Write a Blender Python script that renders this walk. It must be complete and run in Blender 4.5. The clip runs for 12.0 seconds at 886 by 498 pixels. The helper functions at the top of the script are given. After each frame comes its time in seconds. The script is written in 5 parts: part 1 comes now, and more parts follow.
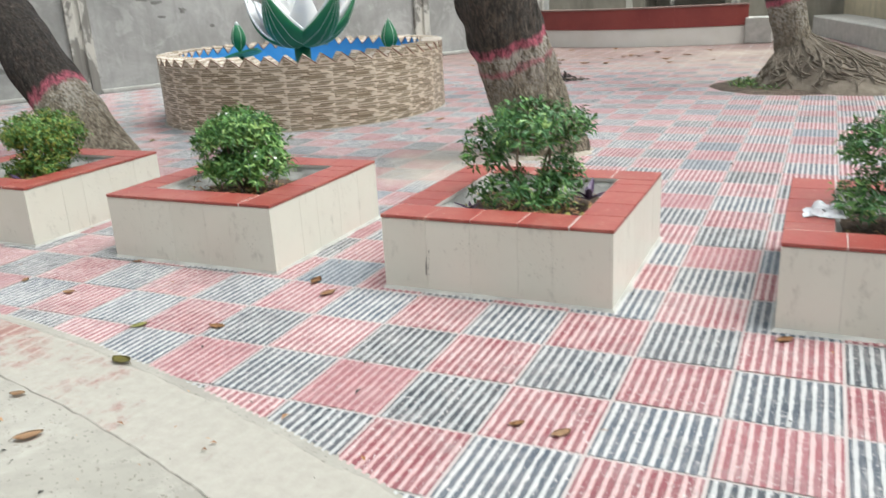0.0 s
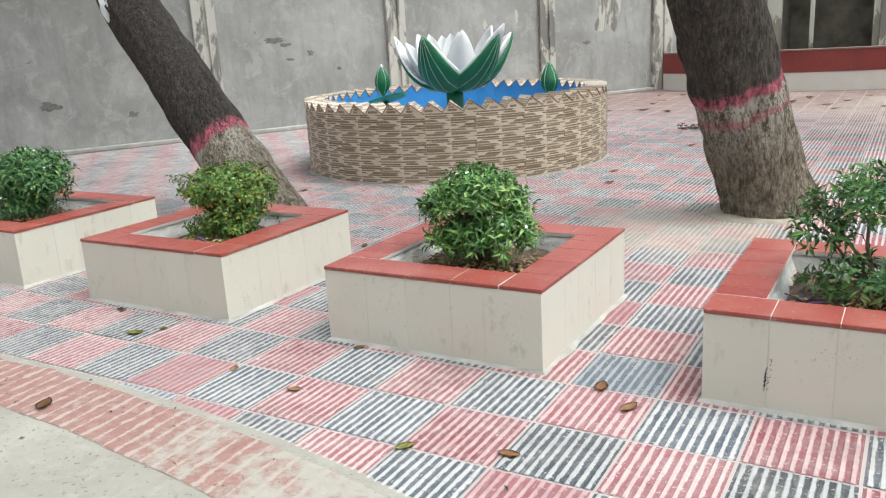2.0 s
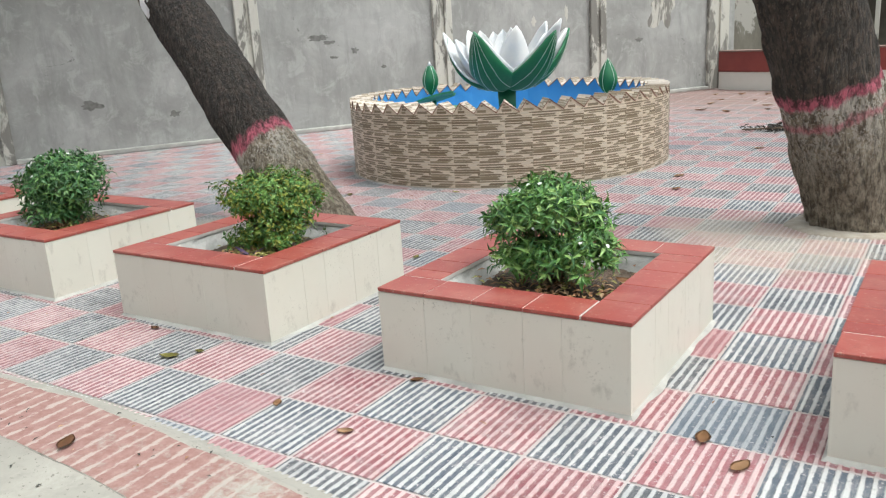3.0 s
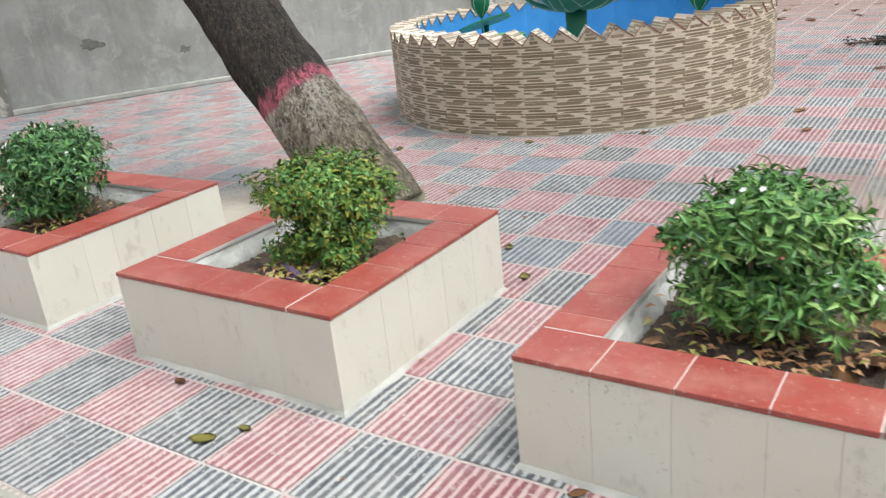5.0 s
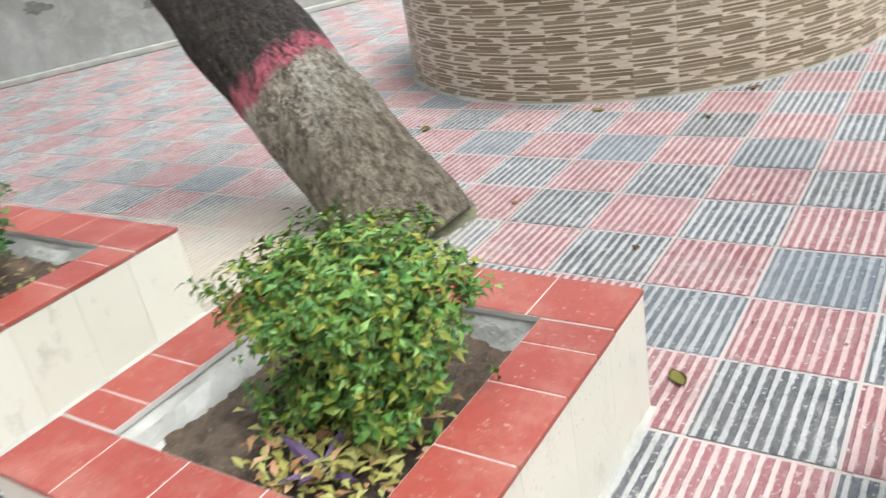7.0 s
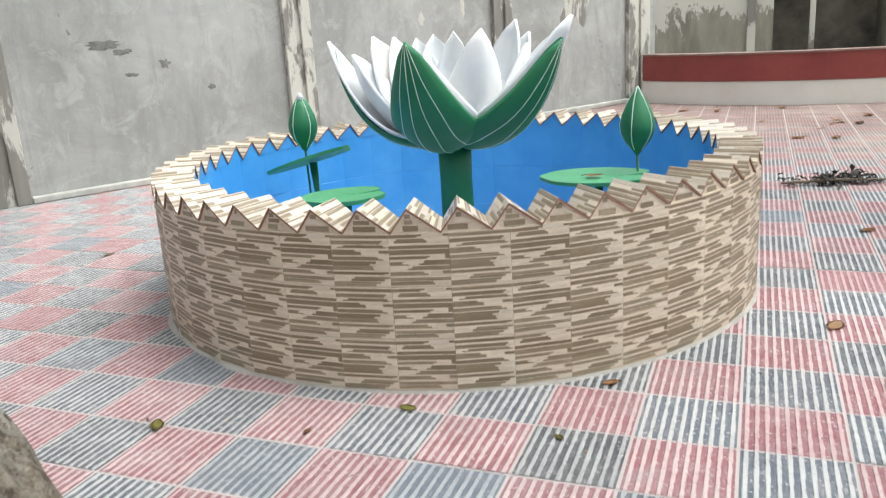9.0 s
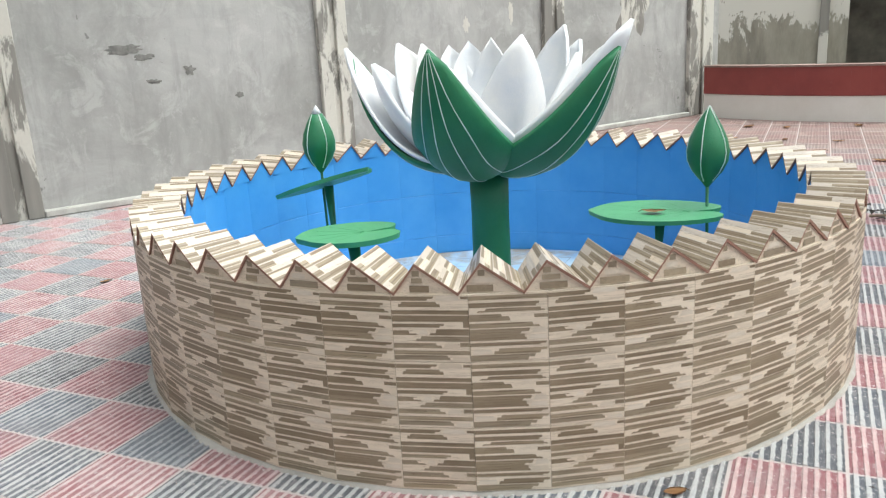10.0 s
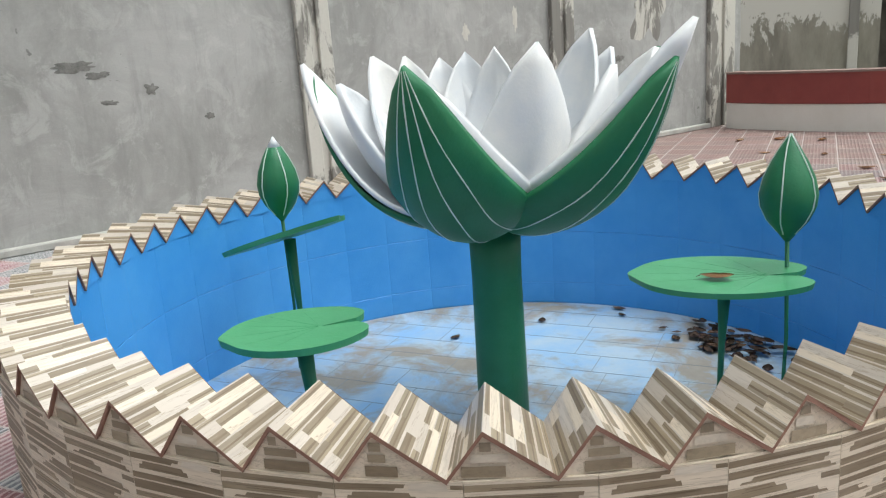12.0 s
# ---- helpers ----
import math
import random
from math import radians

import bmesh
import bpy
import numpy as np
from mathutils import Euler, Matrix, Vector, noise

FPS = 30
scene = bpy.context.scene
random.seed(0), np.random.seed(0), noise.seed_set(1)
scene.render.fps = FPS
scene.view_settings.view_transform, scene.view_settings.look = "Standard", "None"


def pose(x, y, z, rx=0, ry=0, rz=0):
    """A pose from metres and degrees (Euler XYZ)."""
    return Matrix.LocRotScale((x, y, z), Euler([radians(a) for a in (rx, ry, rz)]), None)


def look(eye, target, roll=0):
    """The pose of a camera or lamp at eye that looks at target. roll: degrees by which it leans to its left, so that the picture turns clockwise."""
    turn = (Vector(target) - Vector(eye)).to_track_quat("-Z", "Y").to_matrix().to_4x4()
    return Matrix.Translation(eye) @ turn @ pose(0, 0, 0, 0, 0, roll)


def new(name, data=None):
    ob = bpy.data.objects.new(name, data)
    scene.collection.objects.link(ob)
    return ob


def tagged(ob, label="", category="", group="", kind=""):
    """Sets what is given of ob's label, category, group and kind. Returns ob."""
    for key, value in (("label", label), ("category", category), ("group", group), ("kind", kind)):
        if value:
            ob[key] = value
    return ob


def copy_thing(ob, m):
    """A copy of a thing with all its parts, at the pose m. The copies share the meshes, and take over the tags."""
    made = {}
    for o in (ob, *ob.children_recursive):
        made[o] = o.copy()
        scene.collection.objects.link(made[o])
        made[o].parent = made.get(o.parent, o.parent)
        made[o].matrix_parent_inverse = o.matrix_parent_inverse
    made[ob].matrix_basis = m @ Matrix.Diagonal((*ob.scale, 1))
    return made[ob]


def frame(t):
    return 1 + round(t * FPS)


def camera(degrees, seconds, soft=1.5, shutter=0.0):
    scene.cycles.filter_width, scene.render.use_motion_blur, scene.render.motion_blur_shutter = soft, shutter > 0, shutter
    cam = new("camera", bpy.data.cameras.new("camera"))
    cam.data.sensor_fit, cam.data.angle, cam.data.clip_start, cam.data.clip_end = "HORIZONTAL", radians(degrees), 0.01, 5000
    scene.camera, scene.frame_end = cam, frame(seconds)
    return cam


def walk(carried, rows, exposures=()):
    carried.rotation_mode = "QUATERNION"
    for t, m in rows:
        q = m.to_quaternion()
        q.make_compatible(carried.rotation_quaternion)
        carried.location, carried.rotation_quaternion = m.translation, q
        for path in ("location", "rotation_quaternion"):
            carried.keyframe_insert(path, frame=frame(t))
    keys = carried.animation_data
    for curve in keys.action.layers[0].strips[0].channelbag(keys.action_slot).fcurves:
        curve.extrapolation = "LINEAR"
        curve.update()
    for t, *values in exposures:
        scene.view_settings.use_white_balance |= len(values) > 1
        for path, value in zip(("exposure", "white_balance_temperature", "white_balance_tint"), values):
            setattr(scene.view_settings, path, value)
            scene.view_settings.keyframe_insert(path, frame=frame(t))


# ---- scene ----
cam = camera(57.1, 12.0, soft=1.2, shutter=0.24)
PATH = [
    (0, (0.63, -0.351, 1.526), (-0.185, 1.369, 0.914), -3.2),
    (0.5, (0.492, -0.159, 1.539), (-0.503, 1.504, 1.046), -3.9),
    (1, (0.289, -0.211, 1.541), (-0.787, 1.399, 1.04), -4.0),
    (1.5, (0.1, -0.248, 1.562), (-1.034, 1.309, 1.025), -4.4),
    (1.53, (0.093, -0.247, 1.562), (-1.041, 1.31, 1.025), -4.4),
    (1.96, (-0.737, 0.01, 1.548), (-1.717, 1.678, 1.04), -3.3),
    (2, (-0.742, 0.013, 1.548), (-1.722, 1.681, 1.04), -3.3),
    (2.5, (-0.899, 0.155, 1.543), (-1.933, 1.79, 1.037), -3.6),
    (2.7, (-0.98, 0.252, 1.524), (-2.038, 1.877, 1.036), -3.6),
    (4.3, (-1.797, 0.945, 1.603), (-2.82, 2.52, 0.915), -3.6),
    (4.5, (-1.908, 1.112, 1.588), (-2.959, 2.668, 0.898), -3.7),
    (5, (-2.237, 1.331, 1.612), (-3.316, 2.863, 0.912), -6.1),
    (5.5, (-2.559, 1.665, 1.642), (-3.854, 3.052, 1.01), -9.2),
    (6, (-2.86, 1.934, 1.63), (-4.361, 3.144, 1.099), -9.6),
    (6.5, (-3.193, 2.207, 1.613), (-4.546, 3.503, 0.912), -10.5),
    (7, (-3.392, 2.611, 1.554), (-4.462, 4.07, 0.702), -10.4),
    (7.1, (-3.457, 2.69, 1.541), (-4.456, 4.205, 0.698), -10.0),
    (7.5, (-3.646, 3.056, 1.517), (-4.396, 4.713, 0.687), -8.0),
    (7.7, (-3.714, 3.211, 1.579), (-4.381, 4.903, 0.747), -7.1),
    (9.3, (-4.053, 4.437, 1.649), (-4.776, 6.234, 1.15), -2.9),
    (9.5, (-4.099, 4.589, 1.622), (-4.849, 6.377, 1.131), -3.0),
    (10, (-4.182, 5.006, 1.629), (-4.998, 6.758, 1.113), -3.1),
    (10.5, (-4.391, 5.403, 1.649), (-5.208, 7.151, 1.122), -3.6),
    (11, (-4.491, 5.79, 1.632), (-5.312, 7.54, 1.117), -3.9),
    (11.5, (-4.567, 6.06, 1.625), (-5.392, 7.813, 1.129), -4.0),
    (12, (-4.602, 6.093, 1.622), (-5.431, 7.844, 1.127), -4.1),
]
EXPOSURE = [(0, 0.65, 6250, 4), (5, 0.76, 6250, 4), (6, 0.86, 6250, 4), (6.9, 0.98, 6250, 4), (7.7, 1.02, 6250, 4), (9.3, 0.92, 6250, 4), (10.5, 0.88, 6250, 4), (12, 0.53, 6250, 4)]
walk(cam, [(t, look(eye, target, roll)) for t, eye, target, roll in PATH], EXPOSURE)

# ---- world and light ----
SUN_EL, SUN_AZ = 66.0, 8.0      # degrees; azimuth from +x towards +y
world = bpy.data.worlds.new("overcast_sky")
scene.world = world
world.use_nodes = True
wn, wl = world.node_tree.nodes, world.node_tree.links
sky = wn.new("ShaderNodeTexSky")
sky.sky_type, sky.sun_disc = "NISHITA", False
sky.sun_elevation, sky.sun_rotation = radians(SUN_EL), radians(90 - SUN_AZ)
sky.dust_density, sky.air_density, sky.altitude = 6.0, 1.0, 0
grey = wn.new("ShaderNodeHueSaturation")
grey.inputs["Saturation"].default_value = 0.22
wl.new(sky.outputs["Color"], grey.inputs["Color"])
wl.new(grey.outputs["Color"], wn["Background"].inputs["Color"])
wn["Background"].inputs["Strength"].default_value = 0.168
sun = new("sun", bpy.data.lights.new("sun", "SUN"))
sun.data.energy, sun.data.angle, sun.data.color = 0.66, radians(60), (1.0, 0.98, 0.95)
sx, sy, sz = (math.cos(radians(SUN_EL)) * math.cos(radians(SUN_AZ)), math.cos(radians(SUN_EL)) * math.sin(radians(SUN_AZ)), math.sin(radians(SUN_EL)))
sun.matrix_world = look((sx * 40, sy * 40, sz * 40), (0, 0, 0))


# ---- materials ----
class Mat:
    """A small builder of node materials."""

    def __init__(self, name):
        self.m = bpy.data.materials.new(name)
        self.m.use_nodes = True
        self.nodes, self.links = self.m.node_tree.nodes, self.m.node_tree.links
        self.bsdf = self.nodes["Principled BSDF"]

    def add(self, kind, **sockets):
        n = self.nodes.new(kind)
        for k, v in sockets.items():
            self.put(n.inputs[k.replace("_", " ")], v)
        return n

    def put(self, socket, v):
        if isinstance(v, bpy.types.NodeSocket):
            self.links.new(v, socket)
        elif isinstance(v, tuple) and len(v) == 3 and socket.type == "RGBA":
            socket.default_value = (*v, 1)
        else:
            socket.default_value = v

    def place(self, which="world", scale=(1, 1, 1)):
        if which == "world":
            out = self.add("ShaderNodeNewGeometry").outputs["Position"]
        elif which == "uv":
            out = self.add("ShaderNodeTexCoord").outputs["UV"]
        else:
            out = self.add("ShaderNodeTexCoord").outputs["Object"]
        mp = self.add("ShaderNodeMapping", Vector=out, Scale=scale)
        return mp.outputs["Vector"]

    def noise(self, scale, detail=4.0, rough=0.55, vec=None, which="world", stretch=(1, 1, 1), distort=0.0):
        v = vec or self.place(which, stretch)
        return self.add("ShaderNodeTexNoise", Vector=v, Scale=scale, Detail=detail, Roughness=rough, Distortion=distort).outputs["Fac"]

    def ramp(self, fac, stops):
        n = self.add("ShaderNodeValToRGB", Fac=fac)
        e = n.color_ramp.elements
        while len(e) < len(stops):
            e.new(0.5)
        for el, (p, c) in zip(e, stops):
            el.position = p
            el.color = (*c, 1) if isinstance(c, tuple) else (c, c, c, 1)
        return n.outputs["Color"]

    def mix(self, fac, a, b, blend="MIX"):
        n = self.add("ShaderNodeMix")
        n.data_type, n.blend_type = "RGBA", blend
        self.put(n.inputs[0], fac)
        self.put(n.inputs[6], a)
        self.put(n.inputs[7], b)
        return n.outputs[2]

    def math(self, op, a, b=0.0, c=None):
        n = self.add("ShaderNodeMath")
        n.operation = op
        self.put(n.inputs[0], a)
        self.put(n.inputs[1], b)
        if c is not None:
            self.put(n.inputs[2], c)
        return n.outputs[0]

    def random(self):
        a = self.add("ShaderNodeObjectInfo").outputs["Random"]
        b = self.add("ShaderNodeNewGeometry").outputs["Random Per Island"]
        return self.math("FRACT", self.math("ADD", a, b))

    def finish(self, color, rough=0.6, bump=None, strength=0.3, dist=0.01, **rest):
        self.put(self.bsdf.inputs["Base Color"], color)
        self.put(self.bsdf.inputs["Roughness"], rough)
        for k, v in rest.items():
            self.put(self.bsdf.inputs[k.replace("_", " ")], v)
        if bump is not None:
            b = self.add("ShaderNodeBump", Strength=strength, Distance=dist, Height=bump)
            self.links.new(b.outputs["Normal"], self.bsdf.inputs["Normal"])
        return self.m


DUST = (0.47, 0.41, 0.335)
CEMENT = (0.50, 0.46, 0.44)


def dust_mask(M):
    """Sand and cement dust lying on the paving: soft patches, more of it towards the stage and round the trunks."""
    pos = M.add("ShaderNodeNewGeometry").outputs["Position"]
    n1 = M.noise(0.55, 3, 0.6, which="world")
    n2 = M.noise(4.0, 5, 0.65, which="world")
    base = M.math("MULTIPLY_ADD", n1, 0.62, M.math("MULTIPLY", n2, 0.42))
    sep = M.add("ShaderNodeSeparateXYZ", Vector=pos)
    far = M.add("ShaderNodeMapRange", Value=sep.outputs["Y"])
    for k, v in zip(("From Min", "From Max", "To Min", "To Max"), (9.5, 17.0, 0.0, 0.12)):
        far.inputs[k].default_value = v
    total = M.math("ADD", base, far.outputs["Result"])
    for (cx, cy, rad, amount) in ((-2.2, 6.2, 1.25, 0.34), (-6.2, 5.05, 1.35, 0.46), (-7.4, 4.6, 0.9, 0.22), (-2.6, 13.0, 2.5, 0.08), (0.2, 15.5, 3.0, 0.25)):
        d = M.add("ShaderNodeVectorMath", )
        d.operation = "DISTANCE"
        M.put(d.inputs[0], pos)
        d.inputs[1].default_value = (cx, cy, 0)
        near = M.add("ShaderNodeMapRange", Value=d.outputs["Value"])
        for k, v in zip(("From Min", "From Max", "To Min", "To Max"), (rad * 0.35, rad, amount, 0.0)):
            near.inputs[k].default_value = v
        total = M.math("ADD", total, near.outputs["Result"])
    return total


CHALK = (0.58, 0.54, 0.52)


def tile_material(name, groove, rib, smooth):
    """Ribbed cement tile: coloured grooves, worn pale ribs with ragged edges, dust, scuffs and grime."""
    M = Mat(name)
    r = M.random()
    pos = M.add("ShaderNodeNewGeometry").outputs["Position"]
    sep = M.add("ShaderNodeSeparateXYZ", Vector=pos)
    local = M.math("MULTIPLY_ADD", M.math("FRACT", M.math("DIVIDE", sep.outputs["X"], 0.4)), 0.4, -0.0065)
    across = M.math("ABSOLUTE", M.math("SUBTRACT", M.math("FRACT", M.math("DIVIDE", local, 0.0387)), 0.5))
    ragged = M.noise(42, 5, 0.75, stretch=(1, 0.45, 1))
    ragged2 = M.noise(7, 4, 0.6)
    edge = M.math("ADD", M.math("MULTIPLY_ADD", ragged, 0.42, -0.21), M.math("MULTIPLY_ADD", ragged2, 0.34, -0.17))
    on_rib = M.ramp(M.math("ADD", across, edge), [(0.17, 1.0), (0.27, 0.0)])
    col = M.mix(on_rib, M.mix(r, *groove), M.mix(r, *rib))
    wear = M.noise(6, 6, 0.72, distort=0.4)
    col = M.mix(M.ramp(wear, [(0.46, 0.0), (0.74, 0.28)]), col, CEMENT)
    grime = M.noise(28, 5, 0.75)
    col = M.mix(M.ramp(grime, [(0.55, 0.0), (0.72, 0.5)]), col, (0.07, 0.066, 0.062))
    # scuffs drawn out along the ribs, chalky smears and spots, single tiles worn nearly smooth
    share = M.math("MULTIPLY_ADD", on_rib, 0.5, 0.5)
    scuff = M.noise(9, 6, 0.75, stretch=(5.0, 0.9, 1))
    col = M.mix(M.math("MULTIPLY", M.ramp(scuff, [(0.50, 0.0), (0.72, 0.55)]), share), col, CHALK)
    smear = M.noise(2.3, 6, 0.72, distort=0.8)
    col = M.mix(M.math("MULTIPLY", M.ramp(smear, [(0.48, 0.0), (0.72, 0.32)]), share), col, CHALK)
    spot = M.noise(38, 5, 0.8)
    col = M.mix(M.ramp(spot, [(0.57, 0.0), (0.64, 0.8)]), col, CHALK)
    soot = M.noise(1.7, 5, 0.7, stretch=(1, 1.6, 1))
    col = M.mix(M.ramp(soot, [(0.52, 0.0), (0.74, 0.42)]), col, (0.16, 0.145, 0.14))
    r3 = M.math("FRACT", M.math("MULTIPLY", r, 17.7))
    col = M.mix(M.ramp(r3, [(0.80, 0.0), (0.95, 0.42)]), col, smooth)
    # grey mixed in, stronger towards the leaning tree, with a ragged start
    west = M.add("ShaderNodeMapRange", Value=M.math("ADD", sep.outputs["X"], M.math("MULTIPLY_ADD", wear, 5.0, -2.5)))
    for k, v in zip(("From Min", "From Max", "To Min", "To Max"), (-1.0, -6.0, 0.0, 0.22)):
        west.inputs[k].default_value = v
    col = M.mix(west.outputs["Result"], col, (0.17, 0.15, 0.15))
    # trodden brown dirt in front of the stage, sand round the trunks
    far = M.add("ShaderNodeMapRange", Value=M.math("ADD", sep.outputs["Y"], M.math("MULTIPLY", smear, 5.0)))
    for k, v in zip(("From Min", "From Max", "To Min", "To Max"), (15.0, 19.0, 0.0, 0.85)):
        far.inputs[k].default_value = v
    col = M.mix(far.outputs["Result"], col, M.mix(soot, (0.13, 0.08, 0.07), (0.31, 0.21, 0.18)))
    col = M.mix(M.ramp(dust_mask(M), [(0.65, 0.0), (1.0, 0.88)]), col, DUST)
    return M.finish(col, 0.74, M.math("ADD", M.noise(120, 4, 0.7), M.math("ADD", scuff, M.math("MULTIPLY", on_rib, 0.6))), 0.45, 0.004)


def plain(name, c1, c2, scale=3.0, rough=0.6, bump=0.25, fine=60.0, which="world", dist=0.006, **rest):
    M = Mat(name)
    a = M.noise(scale, 5, 0.6, which=which)
    b = M.noise(fine, 4, 0.65, which=which)
    col = M.mix(M.ramp(a, [(0.3, 0.0), (0.7, 1.0)]), c1, c2)
    col = M.mix(M.math("MULTIPLY", b, 0.25), col, tuple(x * 0.62 for x in c1))
    return M.finish(col, rough, b, bump, dist, **rest)


RED_TILE = tile_material("red_tile", ((0.20, 0.050, 0.062), (0.275, 0.092, 0.105)), ((0.50, 0.32, 0.31), (0.59, 0.43, 0.415)), (0.33, 0.15, 0.16))
SLATE_TILE = tile_material("slate_tile", ((0.033, 0.038, 0.044), (0.072, 0.092, 0.12)), ((0.37, 0.38, 0.38), (0.51, 0.51, 0.50)), (0.15, 0.185, 0.225))


def ground_material():
    M = Mat("cement_ground")
    a = M.noise(2.0, 5, 0.6)
    b = M.noise(60, 4, 0.7)
    col = M.mix(a, (0.52, 0.455, 0.435), (0.43, 0.385, 0.365))
    col = M.mix(M.ramp(dust_mask(M), [(0.56, 0.0), (0.95, 0.85)]), col, DUST)
    col = M.mix(M.math("MULTIPLY", b, 0.25), col, (0.36, 0.32, 0.29))
    return M.finish(col, 0.9, b, 0.3, 0.005)


def slab_material():
    M = Mat("cement_slab")
    a = M.noise(1.1, 6, 0.62)
    b = M.noise(14, 5, 0.65)
    col = M.mix(M.ramp(a, [(0.32, 0.0), (0.7, 1.0)]), (0.27, 0.255, 0.22), (0.37, 0.35, 0.305))
    col = M.mix(M.ramp(b, [(0.5, 0.0), (0.8, 0.5)]), col, (0.21, 0.20, 0.17))
    pale = M.noise(4.5, 6, 0.75, distort=0.6)
    col = M.mix(M.ramp(pale, [(0.52, 0.0), (0.7, 0.5)]), col, (0.46, 0.44, 0.39))
    specks = M.noise(55, 2, 0.5)
    col = M.mix(M.ramp(specks, [(0.64, 0.0), (0.70, 0.7)]), col, (0.15, 0.135, 0.11))
    return M.finish(col, 0.85, M.math("ADD", b, M.math("MULTIPLY", M.noise(140, 3), 0.4)), 0.3, 0.006)


def band_material():
    """Worn red edging, half buried under smeared cement."""
    M = Mat("worn_red_band")
    a = M.noise(3.6, 9, 0.8)
    b = M.noise(22, 4, 0.7)
    sep = M.add("ShaderNodeSeparateXYZ", Vector=M.add("ShaderNodeNewGeometry").outputs["Position"])
    bare = M.math("MULTIPLY_ADD", sep.outputs["X"], 0.10, 0.25)
    red = M.mix(M.ramp(b, [(0.3, 0.0), (0.7, 1.0)]), (0.225, 0.092, 0.08), (0.33, 0.185, 0.16))
    ragged = M.noise(24, 5, 0.75, stretch=(1, 0.5, 1))
    across = M.math("ABSOLUTE", M.math("SUBTRACT", M.math("FRACT", M.math("DIVIDE", M.math("MULTIPLY_ADD", sep.outputs["Y"], 0.05, sep.outputs["X"]), 0.082)), 0.5))
    rib = M.ramp(M.math("ADD", across, M.math("MULTIPLY_ADD", ragged, 1.1, -0.53)), [(0.06, 0.8), (0.17, 0.0)])
    red = M.mix(rib, red, (0.45, 0.375, 0.33))
    smear = M.ramp(M.math("ADD", a, bare), [(0.40, 0.12), (0.53, 0.95)])
    col = M.mix(smear, red, M.mix(b, (0.29, 0.275, 0.235), (0.43, 0.41, 0.36)))
    return M.finish(col, 0.85, M.math("ADD", a, M.math("MULTIPLY", b, 0.4)), 0.35, 0.008)


def wall_material(name, light, dark, stain, amount):
    """Old cement plaster with cloudy patches, trickle marks and small gouges."""
    M = Mat(name)
    a = M.noise(0.9, 8, 0.68, distort=0.5)
    b = M.noise(5.5, 5, 0.65, stretch=(1, 1, 0.35))
    c = M.noise(70, 3, 0.6)
    col = M.mix(M.ramp(a, [(0.36, 0.0), (0.64, 1.0)]), dark, light)
    pale = M.noise(2.6, 8, 0.75, distort=0.8)
    col = M.mix(M.ramp(pale, [(0.52, 0.0), (0.60, 0.35), (0.78, 0.5)]), col, tuple(min(0.8, x * 1.28) for x in light))
    run = M.noise(3.4, 6, 0.7, stretch=(1.5, 1.5, 0.16))
    col = M.mix(M.ramp(run, [(0.56, 0.0), (0.72, 0.45)]), col, stain)
    col = M.mix(M.math("MULTIPLY", M.ramp(b, [(0.48, 0.0), (0.75, 1.0)]), amount), col, stain)
    gouge = M.noise(2.2, 4, 0.75, stretch=(1, 1, 1.9), distort=1.2)
    col = M.mix(M.ramp(gouge, [(0.685, 0.0), (0.71, 0.75)]), col, tuple(x * 0.5 for x in dark))
    col = M.mix(M.math("MULTIPLY", c, 0.22), col, tuple(x * 0.7 for x in dark))
    return M.finish(col, 0.88, M.math("ADD", M.math("MULTIPLY", gouge, 0.7), M.math("MULTIPLY", c, 0.25)), 0.35, 0.01)


def peeling_material(name, paint, under, stretch, low, high):
    M = Mat(name)
    a = M.noise(2.6, 7, 0.68, stretch=stretch, distort=0.5)
    b = M.noise(40, 4, 0.6)
    streak = M.noise(6, 5, 0.6, stretch=(1.6, 1.6, 0.12))
    under2 = M.mix(streak, under, tuple(x * 0.45 for x in under))
    col = M.mix(M.ramp(a, [(low, 0.0), (high, 1.0)]), under2, paint)
    col = M.mix(M.math("MULTIPLY", b, 0.2), col, tuple(x * 0.6 for x in under))
    return M.finish(col, 0.85, M.ramp(a, [(low, 0.0), (high, 1.0)]), 0.4, 0.006)


def stage_back_material():
    """Whitewash peeling off at the top, black mould below."""
    M = Mat("mouldy_plaster")
    a = M.noise(1.7, 7, 0.68, stretch=(1.6, 1.6, 0.7), distort=0.5)
    sep = M.add("ShaderNodeSeparateXYZ", Vector=M.add("ShaderNodeNewGeometry").outputs["Position"])
    up = M.math("MULTIPLY_ADD", sep.outputs["Z"], 0.32, -0.56)
    fac = M.ramp(M.math("ADD", a, up), [(0.42, 0.0), (0.45, 1.0)])
    streak = M.noise(2.4, 6, 0.65, stretch=(1.2, 1.2, 0.35))
    mould = M.mix(M.ramp(streak, [(0.3, 0.0), (0.7, 1.0)]), (0.17, 0.155, 0.125), (0.34, 0.32, 0.26))
    return M.finish(M.mix(fac, mould, (0.56, 0.54, 0.48)), 0.9, a, 0.3, 0.01)


